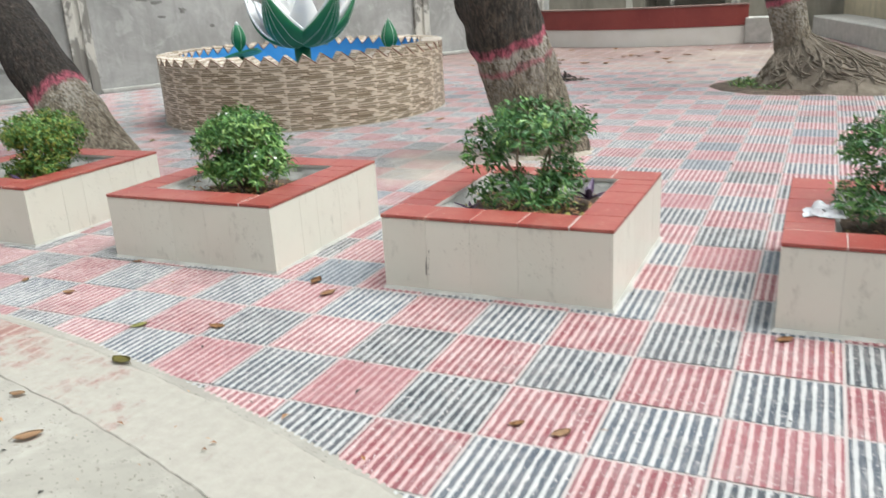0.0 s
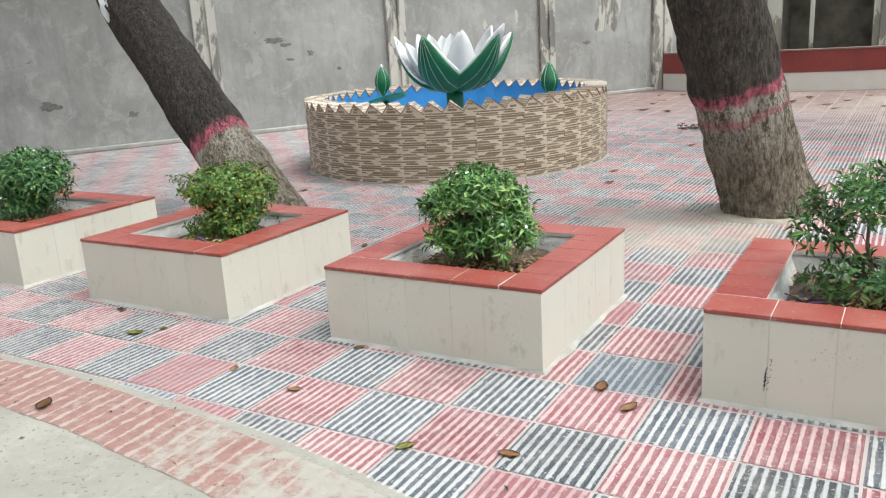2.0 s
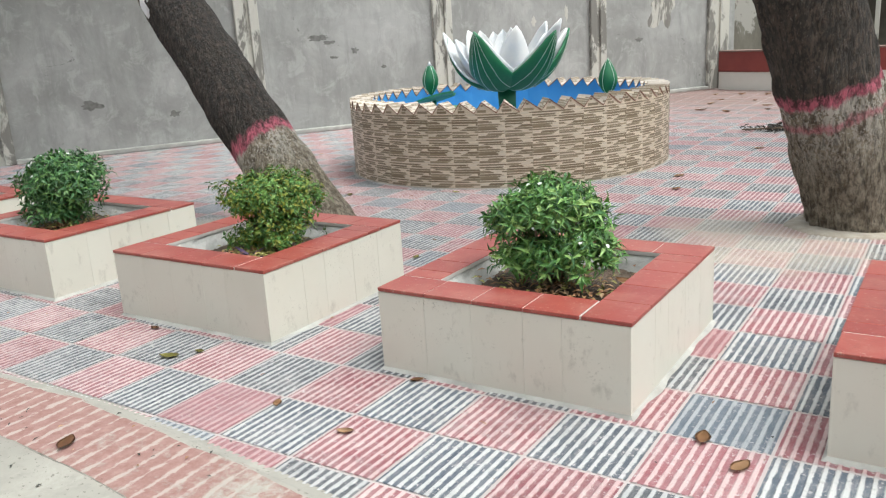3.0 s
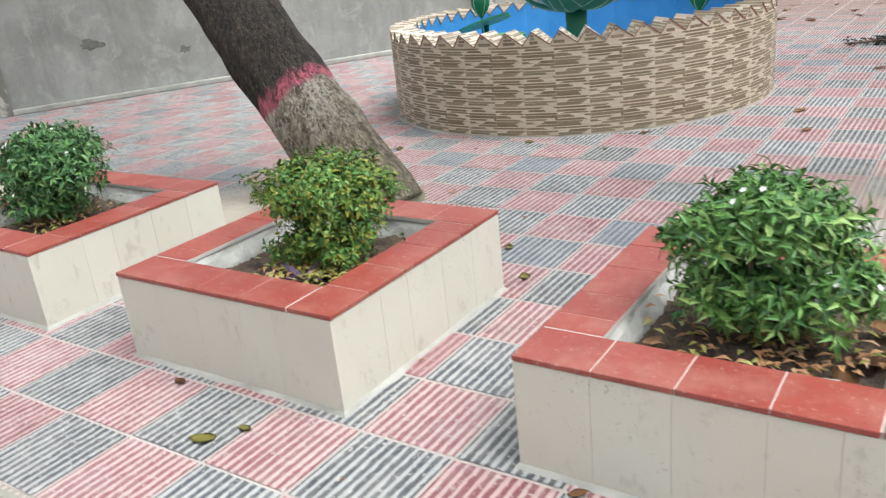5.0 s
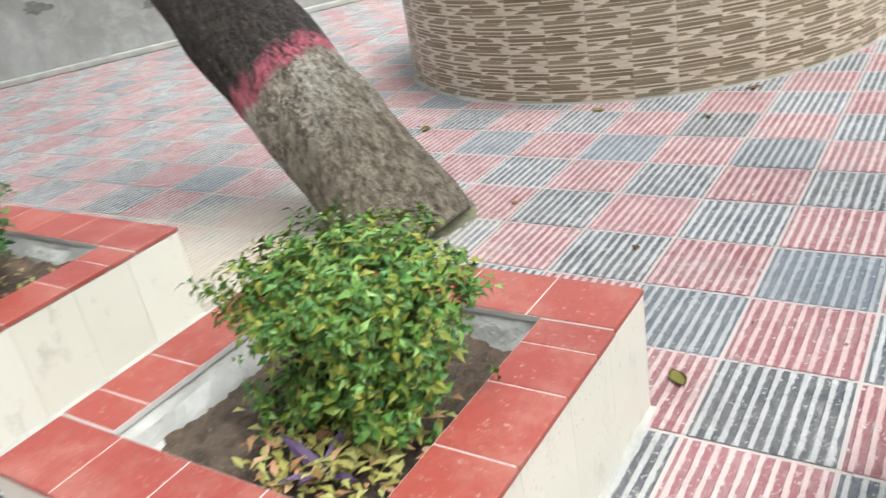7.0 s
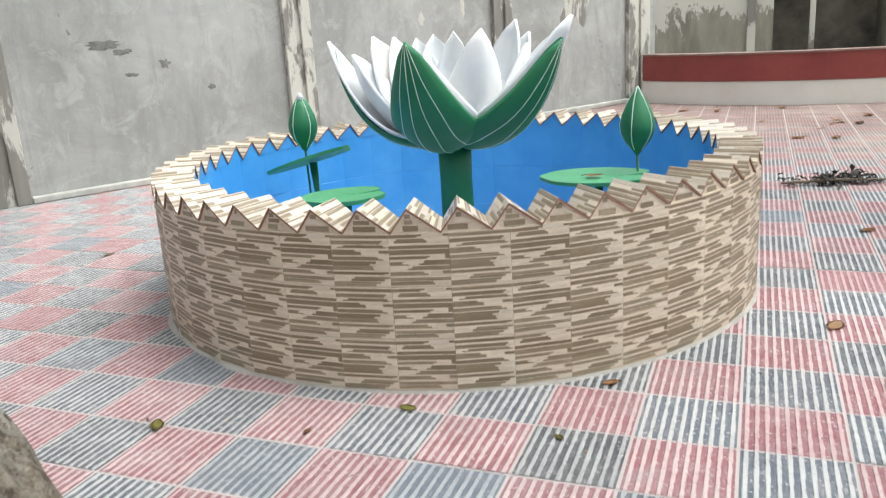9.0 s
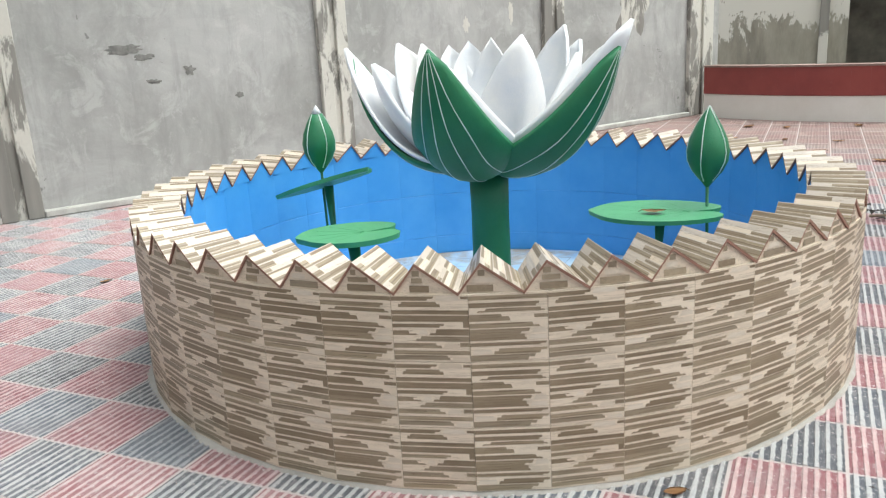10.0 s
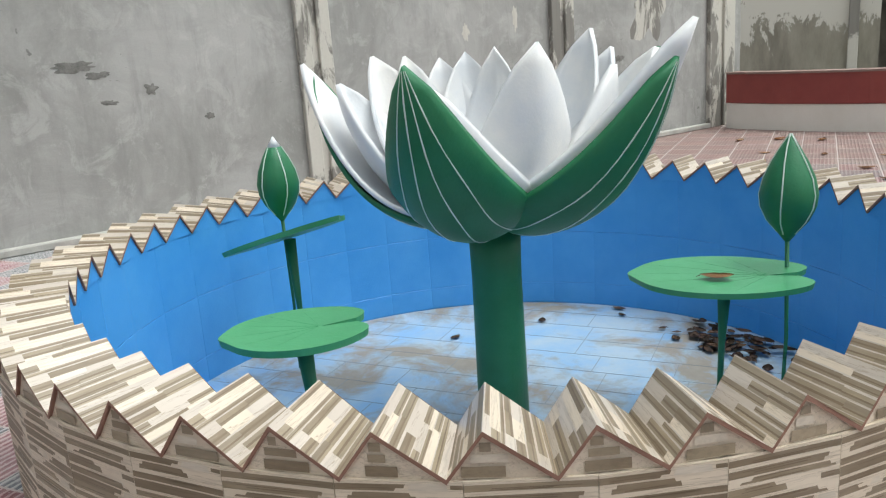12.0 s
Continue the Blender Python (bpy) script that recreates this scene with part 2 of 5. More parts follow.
def bark_material(name, ring, dark=(0.05, 0.043, 0.037), second=0.0, fissure=0.35):
    """Dark bark above a pink painted ring; limewash flakes below it, bare grey-brown bark near the foot."""
    M = Mat(name)
    uv = M.place("uv")
    sep = M.add("ShaderNodeSeparateXYZ", Vector=uv)
    jag = M.noise(9, 5, 0.7, which="object", stretch=(1, 1, 0.35))
    h = M.math("ADD", sep.outputs["Y"], M.math("MULTIPLY_ADD", jag, 0.16, -0.08))
    flake = M.noise(26, 5, 0.7, which="object", stretch=(1, 1, 0.45))
    rough = M.noise(60, 4, 0.7, which="object", stretch=(1, 1, 0.3))
    bare = M.mix(M.ramp(flake, [(0.38, 0.0), (0.62, 1.0)]), (0.135, 0.105, 0.072), (0.42, 0.355, 0.265))
    top = M.mix(M.ramp(flake, [(0.42, 0.0), (0.70, 1.0)]), dark, (dark[0] * 3.3, dark[1] * 2.9, dark[2] * 2.5))
    top = M.mix(M.ramp(M.noise(5, 4, 0.6, which="object"), [(0.5, 0.0), (0.75, 0.5)]), top, (0.10, 0.085, 0.065))
    lime = M.mix(M.ramp(M.math("ADD", M.math("MULTIPLY", M.noise(48, 3, 0.6, which="object", stretch=(1, 1, 0.7), distort=0.3), 0.6), M.math("MULTIPLY", M.noise(8, 3, 0.6, which="object", stretch=(1, 1, 0.5)), 0.4)), [(0.48, 0.0), (0.53, 1.0)]), bare, (0.66, 0.61, 0.53))
    k = ring / 4.0
    low = M.ramp(M.math("DIVIDE", h, 4.0), [(k * 0.42, 0.0), (k * 0.95, 0.95)])
    col = M.mix(low, bare, lime)
    pink = M.mix(M.ramp(flake, [(0.35, 0.0), (0.55, 1.0)]), (0.18, 0.045, 0.06), (0.70, 0.18, 0.245))
    band = M.ramp(M.math("DIVIDE", h, 4.0), [(k - 0.014, 0.0), (k - 0.008, 1.0), (k + 0.005, 1.0), (k + 0.012, 0.0)])
    over = M.ramp(M.math("DIVIDE", h, 4.0), [(k - 0.002, 0.0), (k + 0.004, 1.0)])
    if second:
        k2 = second / 4.0
        col = M.mix(M.ramp(M.math("DIVIDE", h, 4.0), [(k2 - 0.012, 0.0), (k2 - 0.006, 0.6), (k2, 0.6), (k2 + 0.008, 0.0)]), col, pink)
    col = M.mix(over, col, top)
    col = M.mix(band, col, pink)
    fleck = M.noise(75, 3, 0.7, which="object", stretch=(1, 1, 0.6))
    col = M.mix(M.ramp(fleck, [(0.60, 0.0), (0.68, 0.35)]), col, (0.45, 0.40, 0.33))
    crack = M.noise(34, 5, 0.66, which="object", stretch=(1, 1, 0.30), distort=0.5)
    col = M.mix(M.math("MULTIPLY", M.ramp(crack, [(0.41, 0.85), (0.49, 0.0)]), M.math("MULTIPLY_ADD", over, 1.0 - fissure, fissure)), col, (0.03, 0.025, 0.02))
    return M.finish(col, 0.9, M.math("ADD", M.math("MULTIPLY", crack, 2.2), M.math("ADD", rough, M.math("MULTIPLY", M.noise(14, 4, 0.6, which="object", stretch=(1, 1, 0.22)), 1.6))), 1.0, 0.045)


def leaf_material(name, c1, c2, c3, gloss=0.42):
    M = Mat(name)
    r = M.random()
    col = M.ramp(r, [(0.0, c1), (0.55, c2), (0.93, c3)])
    col = M.mix(M.math("MULTIPLY", M.noise(5, 3), 0.35), col, tuple(x * 0.6 for x in c1))
    return M.finish(col, gloss, Subsurface_Weight=0.0)


def print_material(name, c1, c2, c3):
    """Matt printed glaze: three tones from piece to piece, with fine grain and worn pale flecks."""
    M = Mat(name)
    col = M.ramp(M.random(), [(0.0, c1), (0.55, c2), (0.93, c3)])
    grain = M.noise(26, 5, 0.72, which="object", stretch=(0.22, 2.4, 2.4))
    col = M.mix(M.ramp(grain, [(0.38, 0.35), (0.55, 0.0)]), col, tuple(x * 0.6 for x in c1))
    col = M.mix(M.ramp(grain, [(0.58, 0.0), (0.74, 0.2)]), col, (0.58, 0.50, 0.40))
    col = M.mix(M.ramp(M.noise(3, 5, 0.65), [(0.5, 0.0), (0.75, 0.2)]), col, (0.52, 0.45, 0.36))
    return M.finish(col, 0.45)


def print_ground(name, c1, c2, rough):
    """Pale printed ground with fine streaks drawn out along the tile and a few darker hair lines."""
    M = Mat(name)
    col = M.mix(M.random(), c1, c2)
    fine = M.noise(30, 6, 0.75, which="object", stretch=(0.16, 2.6, 2.6))
    col = M.mix(M.ramp(fine, [(0.40, 0.4), (0.50, 0.0)]), col, tuple(x * 0.72 for x in c1))
    hair = M.noise(16, 4, 0.7, which="object", stretch=(0.12, 3.2, 3.2), distort=0.3)
    col = M.mix(M.ramp(hair, [(0.485, 0.0), (0.50, 0.6), (0.515, 0.0)]), col, (0.27, 0.20, 0.13))
    col = M.mix(M.ramp(M.noise(5, 6, 0.7), [(0.52, 0.0), (0.72, 0.35)]), col, tuple(x * 0.72 for x in c2))
    return M.finish(col, rough)


def paint_material(name, c1, c2, scale=7.0, rough=0.45, which="object"):
    M = Mat(name)
    a = M.noise(scale, 6, 0.65, which=which)
    b = M.noise(90, 3, 0.6, which=which)
    col = M.mix(M.ramp(a, [(0.3, 0.0), (0.75, 1.0)]), c1, c2)
    return M.finish(col, rough, M.math("ADD", b, M.math("MULTIPLY", a, 0.5)), 0.18, 0.006)


def white_tile_material():
    M = Mat("white_glazed_tile")
    r = M.random()
    a = M.noise(2.5, 5, 0.6)
    b = M.noise(11, 6, 0.72, stretch=(1, 1, 0.55))
    col = M.mix(r, (0.645, 0.62, 0.535), (0.675, 0.655, 0.57))
    col = M.mix(M.math("MULTIPLY", M.ramp(a, [(0.35, 0.0), (0.7, 1.0)]), 0.22), col, (0.52, 0.485, 0.40))
    col = M.mix(M.ramp(b, [(0.58, 0.0), (0.72, 0.55)]), col, (0.38, 0.36, 0.30))
    spots = M.math("MULTIPLY", M.ramp(M.noise(85, 3, 0.6), [(0.60, 0.0), (0.68, 0.55)]), M.ramp(M.noise(4.5, 4, 0.65), [(0.53, 0.0), (0.66, 1.0)]))
    col = M.mix(spots, col, (0.27, 0.25, 0.20))
    return M.finish(col, M.math("MULTIPLY_ADD", b, 0.25, 0.2), M.noise(6, 2), 0.05, 0.004)


def coping_material():
    M = Mat("red_coping_tile")
    r = M.random()
    a = M.noise(5, 6, 0.7)
    col = M.mix(r, (0.265, 0.046, 0.036), (0.325, 0.066, 0.048))
    col = M.mix(M.ramp(a, [(0.46, 0.0), (0.74, 0.45)]), col, (0.47, 0.25, 0.195))
    scratch = M.noise(5, 6, 0.7, stretch=(2.2, 0.8, 1), distort=1.5)
    col = M.mix(M.ramp(scratch, [(0.485, 0.0), (0.50, 0.35), (0.515, 0.0)]), col, (0.15, 0.05, 0.04))
    col = M.mix(M.ramp(M.noise(50, 4, 0.75), [(0.60, 0.0), (0.70, 0.5)]), col, (0.52, 0.40, 0.34))
    return M.finish(col, M.math("MULTIPLY_ADD", a, 0.35, 0.28), M.noise(60, 3), 0.08, 0.003)


def soil_material():
    M = Mat("dry_soil")
    a = M.noise(9, 6, 0.7)
    b = M.noise(55, 4, 0.7)
    col = M.mix(M.ramp(a, [(0.35, 0.0), (0.65, 1.0)]), (0.05, 0.035, 0.025), (0.155, 0.112, 0.08))
    col = M.mix(M.ramp(b, [(0.6, 0.0), (0.75, 0.7)]), col, (0.30, 0.25, 0.19))
    return M.finish(col, 0.95, M.math("ADD", a, b), 0.8, 0.02)


def pond_floor_material():
    """Faded blue paint over cement with dried mud where water stood."""
    M = Mat("pond_floor_paint")
    a = M.noise(2.0, 6, 0.65, distort=0.5)
    b = M.noise(14, 5, 0.7)
    col = M.mix(M.ramp(M.noise(3.2, 5, 0.6), [(0.35, 0.0), (0.62, 1.0)]), (0.23, 0.41, 0.63), (0.37, 0.47, 0.56))
    mud = M.ramp(M.math("ADD", a, M.math("MULTIPLY", b, 0.12)), [(0.53, 0.0), (0.66, 1.0)])
    col = M.mix(mud, col, M.mix(b, (0.23, 0.20, 0.165), (0.34, 0.31, 0.26)))
    return M.finish(col, 0.7, b, 0.2, 0.005)


GROUND = ground_material()
SLAB = slab_material()
BAND = band_material()
WALL = wall_material("grey_plaster", (0.425, 0.42, 0.40), (0.275, 0.272, 0.256), (0.22, 0.22, 0.205), 0.5)
YELLOW_WALL = wall_material("ochre_plaster", (0.60, 0.52, 0.36), (0.47, 0.41, 0.29), (0.26, 0.25, 0.17), 0.6)
PILLAR = peeling_material("peeling_whitewash", (0.56, 0.54, 0.48), (0.29, 0.275, 0.245), (1, 1, 0.4), 0.47, 0.52)
KERB = plain("kerb_cement", (0.33, 0.32, 0.29), (0.54, 0.53, 0.49), 5.0, 0.85)
PLASTER = plain("planter_plaster", (0.40, 0.39, 0.365), (0.64, 0.63, 0.60), 6.0, 0.9, 0.6, 40.0, dist=0.012)
DARK_RECESS = plain("dark_recess", (0.085, 0.078, 0.064), (0.30, 0.27, 0.215), 1.4, 0.95, 0.5, 9.0)
MOULD = stage_back_material()
STAGE_RED = plain("stage_red_tile", (0.21, 0.035, 0.032), (0.27, 0.055, 0.045), 2.0, 0.4, 0.1)
STAGE_WHITE = plain("stage_white_tile", (0.66, 0.63, 0.57), (0.74, 0.72, 0.67), 2.0, 0.4, 0.1)
BARK1 = bark_material("leaning_bark", 0.71, (0.036, 0.030, 0.027))
BARK2 = bark_material("upright_bark", 1.03, (0.052, 0.044, 0.037), 0.86, 0.6)
BARK3 = bark_material("rooty_bark", 1.12)
ROOT = plain("root_fibre", (0.13, 0.105, 0.08), (0.27, 0.23, 0.18), 8.0, 0.95, 0.8)
WHITE_TILE = white_tile_material()
COPING = coping_material()
GROUT = plain("light_grout", (0.60, 0.56, 0.52), (0.66, 0.62, 0.58), 9.0, 0.9)
ROUGH_CEMENT = plain("rough_cement", (0.40, 0.385, 0.35), (0.56, 0.54, 0.50), 7.0, 0.92, 0.7, 45.0, dist=0.015)
SOIL = soil_material()
PRINT_BASE = print_ground("sandstone_print", (0.65, 0.55, 0.43), (0.73, 0.63, 0.505), 0.42)
PRINT_BROWN = print_material("brown_print", (0.21, 0.157, 0.10), (0.255, 0.195, 0.128), (0.30, 0.235, 0.155))
PRINT_GREY = print_material("taupe_print", (0.245, 0.195, 0.135), (0.30, 0.24, 0.165), (0.34, 0.27, 0.18))
PRINT_PALE = print_material("cream_print", (0.62, 0.535, 0.43), (0.68, 0.60, 0.50), (0.60, 0.50, 0.385))
TERRACOTTA = plain("tile_edge", (0.23, 0.115, 0.085), (0.32, 0.18, 0.13), 9.0, 0.8)
BLUE = paint_material("pond_blue_paint", (0.055, 0.29, 0.68), (0.095, 0.36, 0.74), 3.0, 0.4, "world")
POND_FLOOR = pond_floor_material()
# grey-blue second tone paints the shading of the white petals in patches
PETAL_WHITE = paint_material("white_paint_shade_patches", (0.80, 0.78, 0.745), (0.60, 0.63, 0.675), 3.2, 0.5)
GREEN = paint_material("dark_green_paint", (0.013, 0.135, 0.052), (0.024, 0.175, 0.072), 6.0, 0.5)
PAD_GREEN = paint_material("light_green_paint", (0.045, 0.25, 0.10), (0.075, 0.32, 0.14), 5.0, 0.42)
VEIN_WHITE = plain("vein_paint", (0.60, 0.68, 0.60), (0.68, 0.74, 0.68), 9.0, 0.5, 0.05, which="object")
DRY = leaf_material("dry_leaf", (0.19, 0.085, 0.04), (0.44, 0.235, 0.10), (0.55, 0.36, 0.21), 0.7)
DARK_DRY = leaf_material("rotting_leaf", (0.06, 0.035, 0.022), (0.13, 0.075, 0.045), (0.24, 0.14, 0.085), 0.8)
YELLOW_LEAF = leaf_material("yellow_leaf", (0.20, 0.17, 0.04), (0.33, 0.30, 0.07), (0.38, 0.38, 0.13), 0.6)
LEAF_DEEP = leaf_material("deep_green_leaf", (0.028, 0.10, 0.026), (0.06, 0.17, 0.045), (0.14, 0.27, 0.07))
LEAF_MID = leaf_material("fresh_green_leaf", (0.04, 0.125, 0.024), (0.13, 0.30, 0.06), (0.30, 0.46, 0.13))
LEAF_YELLOW = leaf_material("olive_green_leaf", (0.035, 0.11, 0.012), (0.095, 0.20, 0.02), (0.28, 0.275, 0.032), 0.5)
LEAF_PURPLE = leaf_material("purple_leaf", (0.065, 0.035, 0.085), (0.12, 0.07, 0.15), (0.17, 0.11, 0.20))
FLOWER = plain("white_flower", (0.78, 0.78, 0.74), (0.82, 0.82, 0.80), 20, 0.6, 0.05)
TWIG = plain("twig_bark", (0.14, 0.10, 0.07), (0.23, 0.18, 0.13), 20, 0.9)
PLASTIC = plain("white_plastic", (0.74, 0.74, 0.76), (0.80, 0.80, 0.82), 9, 0.4, 0.1)
DEBRIS = plain("black_debris", (0.03, 0.028, 0.025), (0.09, 0.08, 0.07), 12, 0.95, 0.8)
MOSS = plain("moss", (0.10, 0.11, 0.055), (0.30, 0.27, 0.20), 9, 0.95, 0.8)


# ---- mesh helpers ----
def part(name, bm, material, parent=None, label="", smooth=False):
    """Links a bmesh as one mesh object under a thing or a part."""
    me = bpy.data.meshes.new(name)
    bm.to_mesh(me)
    bm.free()
    for m in (material if isinstance(material, (list, tuple)) else [material]):
        me.materials.append(m)
    if smooth:
        for p in me.polygons:
            p.use_smooth = True
    ob = new(name, me)
    if parent is not None:
        ob.parent = parent
    if label:
        ob["label"] = label
    return ob


def shared(name, me, parent, m=None, label=""):
    ob = new(name, me)
    ob.parent = parent
    if m is not None:
        ob.matrix_basis = m
    if label:
        ob["label"] = label
    return ob


def thing(name, label, category, at=(0, 0, 0), group="", kind=""):
    ob = new(name)
    ob.location = at
    ob.empty_display_size = 0.1
    return tagged(ob, label, category, group, kind)


def box(bm, x0, x1, y0, y1, z0, z1, m=None, mat=0, bevel=0.0):
    vs = [bm.verts.new((x, y, z)) for z in (z0, z1) for y in (y0, y1) for x in (x0, x1)]
    if m is not None:
        for v in vs:
            v.co = m @ v.co
    fs = [bm.faces.new([vs[i] for i in q]) for q in ((0, 2, 3, 1), (4, 5, 7, 6), (0, 1, 5, 4), (2, 6, 7, 3), (0, 4, 6, 2), (1, 3, 7, 5))]
    for f in fs:
        f.material_index = mat
    if bevel:
        es = list({e for f in fs for e in f.edges})
        bmesh.ops.bevel(bm, geom=es, offset=bevel, segments=1, affect="EDGES")
    return vs


def box_mesh(name, dims, material, bevel=0.0):
    bm = bmesh.new()
    x, y, z = dims
    box(bm, -x / 2, x / 2, -y / 2, y / 2, -z / 2, z / 2, bevel=bevel)
    me = bpy.data.meshes.new(name)
    bm.to_mesh(me)
    bm.free()
    me.materials.append(material)
    return me


def tube(bm, pts, radii, seg=8, cap=True, wobble=None, uv=None, uvs=None):
    """A round limb along pts. wobble(a, i) scales the radius."""
    pts = [Vector(p) for p in pts]
    rings, last = [], Vector((1, 0, 0))
    for i, p in enumerate(pts):
        t = (pts[min(i + 1, len(pts) - 1)] - pts[max(i - 1, 0)]).normalized()
        side = (last - t * last.dot(t)).normalized()
        last, up = side, t.cross(side)
        ring = []
        for k in range(seg):
            a = 2 * math.pi * k / seg
            r = radii[i] * (wobble(a, i) if wobble else 1)
            ring.append(bm.verts.new(p + (side * math.cos(a) + up * math.sin(a)) * r))
        rings.append(ring)
    for i in range(len(rings) - 1):
        for k in range(seg):
            f = bm.faces.new((rings[i][k], rings[i][(k + 1) % seg], rings[i + 1][(k + 1) % seg], rings[i + 1][k]))
            if uv is not None:
                for loop, (a, b) in zip(f.loops, ((k, i), (k + 1, i), (k + 1, i + 1), (k, i + 1))):
                    loop[uv].uv = (a / seg, uvs[b])
    if cap:
        for ring, flip in ((rings[0], True), (rings[-1], False)):
            f = bm.faces.new(ring[::-1] if flip else ring)
            if uv is not None:
                for loop in f.loops:
                    loop[uv].uv = (0.5, uvs[0] if flip else uvs[-1])
    return rings


def ring_wall(bm, cx, cy, r0, r1, z0, z1, a0=0.0, a1=360.0, seg=96, mat=0):
    """A curved wall between two radii."""
    full = abs(a1 - a0) >= 360
    n = seg if full else seg + 1
    rows = []
    for i in range(n):
        a = radians(a0 + (a1 - a0) * i / seg)
        rows.append([bm.verts.new((cx + r * math.cos(a), cy + r * math.sin(a), z)) for r, z in ((r0, z0), (r1, z0), (r1, z1), (r0, z1))])
    for i in range(seg):
        p, q = rows[i], rows[(i + 1) % n]
        for k in range(4):
            f = bm.faces.new((p[k], p[(k + 1) % 4], q[(k + 1) % 4], q[k]))
            f.material_index = mat
    if not full:
        bm.faces.new(rows[0][::-1])
        bm.faces.new(rows[-1])


def leaf(bm, base, along, up, length, width, fold=0.25, droop=0.25, mat=0):
    """One leaf of four triangles, folded along its midrib and drooping to its tip."""
    along = along.normalized()
    side = along.cross(up)
    if side.length < 1e-4:
        side = along.cross(Vector((1, 0, 0.1)))
    side.normalize()
    nor = side.cross(along)
    mid = base + along * length * 0.45 + nor * length * 0.06
    tip = base + along * length - nor * length * droop
    a, t = bm.verts.new(base), bm.verts.new(tip)
    l, r = bm.verts.new(mid + side * width / 2 + nor * width * fold), bm.verts.new(mid - side * width / 2 + nor * width * fold)
    c = bm.verts.new(mid)
    for f in (bm.faces.new((a, c, l)), bm.faces.new((c, t, l)), bm.faces.new((a, r, c)), bm.faces.new((c, r, t))):
        f.material_index = mat


# ---- large structure ----
rnd = random.Random(7)
FX, FY, FR = -5.838, 9.21, 1.89           # fountain: centre and outer radius
WA, WD = Vector((-14.3, 5.7, 0)), Vector((0.502, 0.865, 0)).normalized()   # long wall: a point on its face, its direction
WALL_M = Matrix.Translation(WA) @ Matrix.Rotation(math.atan2(WD.y, WD.x), 4, "Z")  # x along the wall, y behind it


def ground():
    bm = bmesh.new()
    n = 64
    inner = [bm.verts.new((FX + (FR - 0.1) * math.cos(2 * math.pi * k / n), FY + (FR - 0.1) * math.sin(2 * math.pi * k / n), -0.0040)) for k in range(n)]
    outer = []
    for k in range(n):
        c, q = math.cos(2 * math.pi * k / n), math.sin(2 * math.pi * k / n)
        far = 400 / max(abs(c), abs(q))
        outer.append(bm.verts.new((c * far, q * far, -0.0040)))
    for k in range(n):
        bm.faces.new((inner[k], outer[k], outer[(k + 1) % n], inner[(k + 1) % n]))
    tagged(part("ground", bm, GROUND), "pale cement ground and grout under the paving", "ground", kind="structure")


def slab():
    """Round cement court with a worn red edging band."""
    cx, cy, r = -4.7, -9.14, 11.5
    bm = bmesh.new()
    n = 160
    rings = []
    for rad, z in ((r + 0.05, -0.004), (r, 0.006), (r - 0.02, 0.011)):
        rings.append([bm.verts.new((cx + (rad + 0.03 * noise.noise(Vector((k * 0.35, rad, 0)))) * math.cos(2 * math.pi * k / n), cy + (rad + 0.03 * noise.noise(Vector((k * 0.35, 3, 0)))) * math.sin(2 * math.pi * k / n), z)) for k in range(n)])
    for a, b in zip(rings, rings[1:]):
        for k in range(n):
            bm.faces.new((a[k], a[(k + 1) % n], b[(k + 1) % n], b[k]))
    bm.faces.new(rings[-1])
    tagged(part("court_slab", bm, SLAB), "round pale cement court with a feathered edge", "ground", kind="structure")
    # edging band with a ragged inner edge and a dirt-filled crack along it
    def inner(k):
        return r - 0.40 + 0.016 * noise.noise(Vector((k * 0.09, 1, 0))) + 0.007 * noise.noise(Vector((k * 0.6, 2, 0)))

    steps, a0, a1 = 260, 58.0, 120.0
    band, crack = bmesh.new(), bmesh.new()
    rows, lines = [], []
    for k in range(steps + 1):
        a = radians(a0 + (a1 - a0) * k / steps)
        ri, ro = inner(k), r - 0.02 + 0.03 * noise.noise(Vector((k * 0.12, 6, 0))) + 0.01 * noise.noise(Vector((k * 0.7, 7, 0)))
        rows.append([band.verts.new((cx + q * math.cos(a), cy + q * math.sin(a), z)) for q, z in ((ri, 0.0095), (ri + 0.006, 0.0132), (ro - 0.03, 0.0135), (ro, 0.0095))])
        w = max(0.0006, 0.004 + 0.007 * noise.noise(Vector((k * 0.21, 4, 0))))
        lines.append([crack.verts.new((cx + q * math.cos(a), cy + q * math.sin(a), 0.0118)) for q in (ri - w, ri + 0.003)])
    for p, q in zip(rows, rows[1:]):
        for j in range(3):
            band.faces.new((p[j], p[j + 1], q[j + 1], q[j]))
    for p, q in zip(lines, lines[1:]):
        crack.faces.new((p[0], p[1], q[1], q[0]))
    tagged(part("edging_band", band, BAND), "worn red edging band smeared with cement on the court", "edging", kind="structure")
    tagged(part("edging_crack", crack, plain("crack_dirt", (0.13, 0.12, 0.10), (0.34, 0.32, 0.28), 11.0, 0.95)), "dirt-filled crack along the red edging band", "edging", kind="structure")


CHIP = plain("chipped_plaster", (0.13, 0.127, 0.117), (0.25, 0.245, 0.225), 14, 0.9, 0.6)


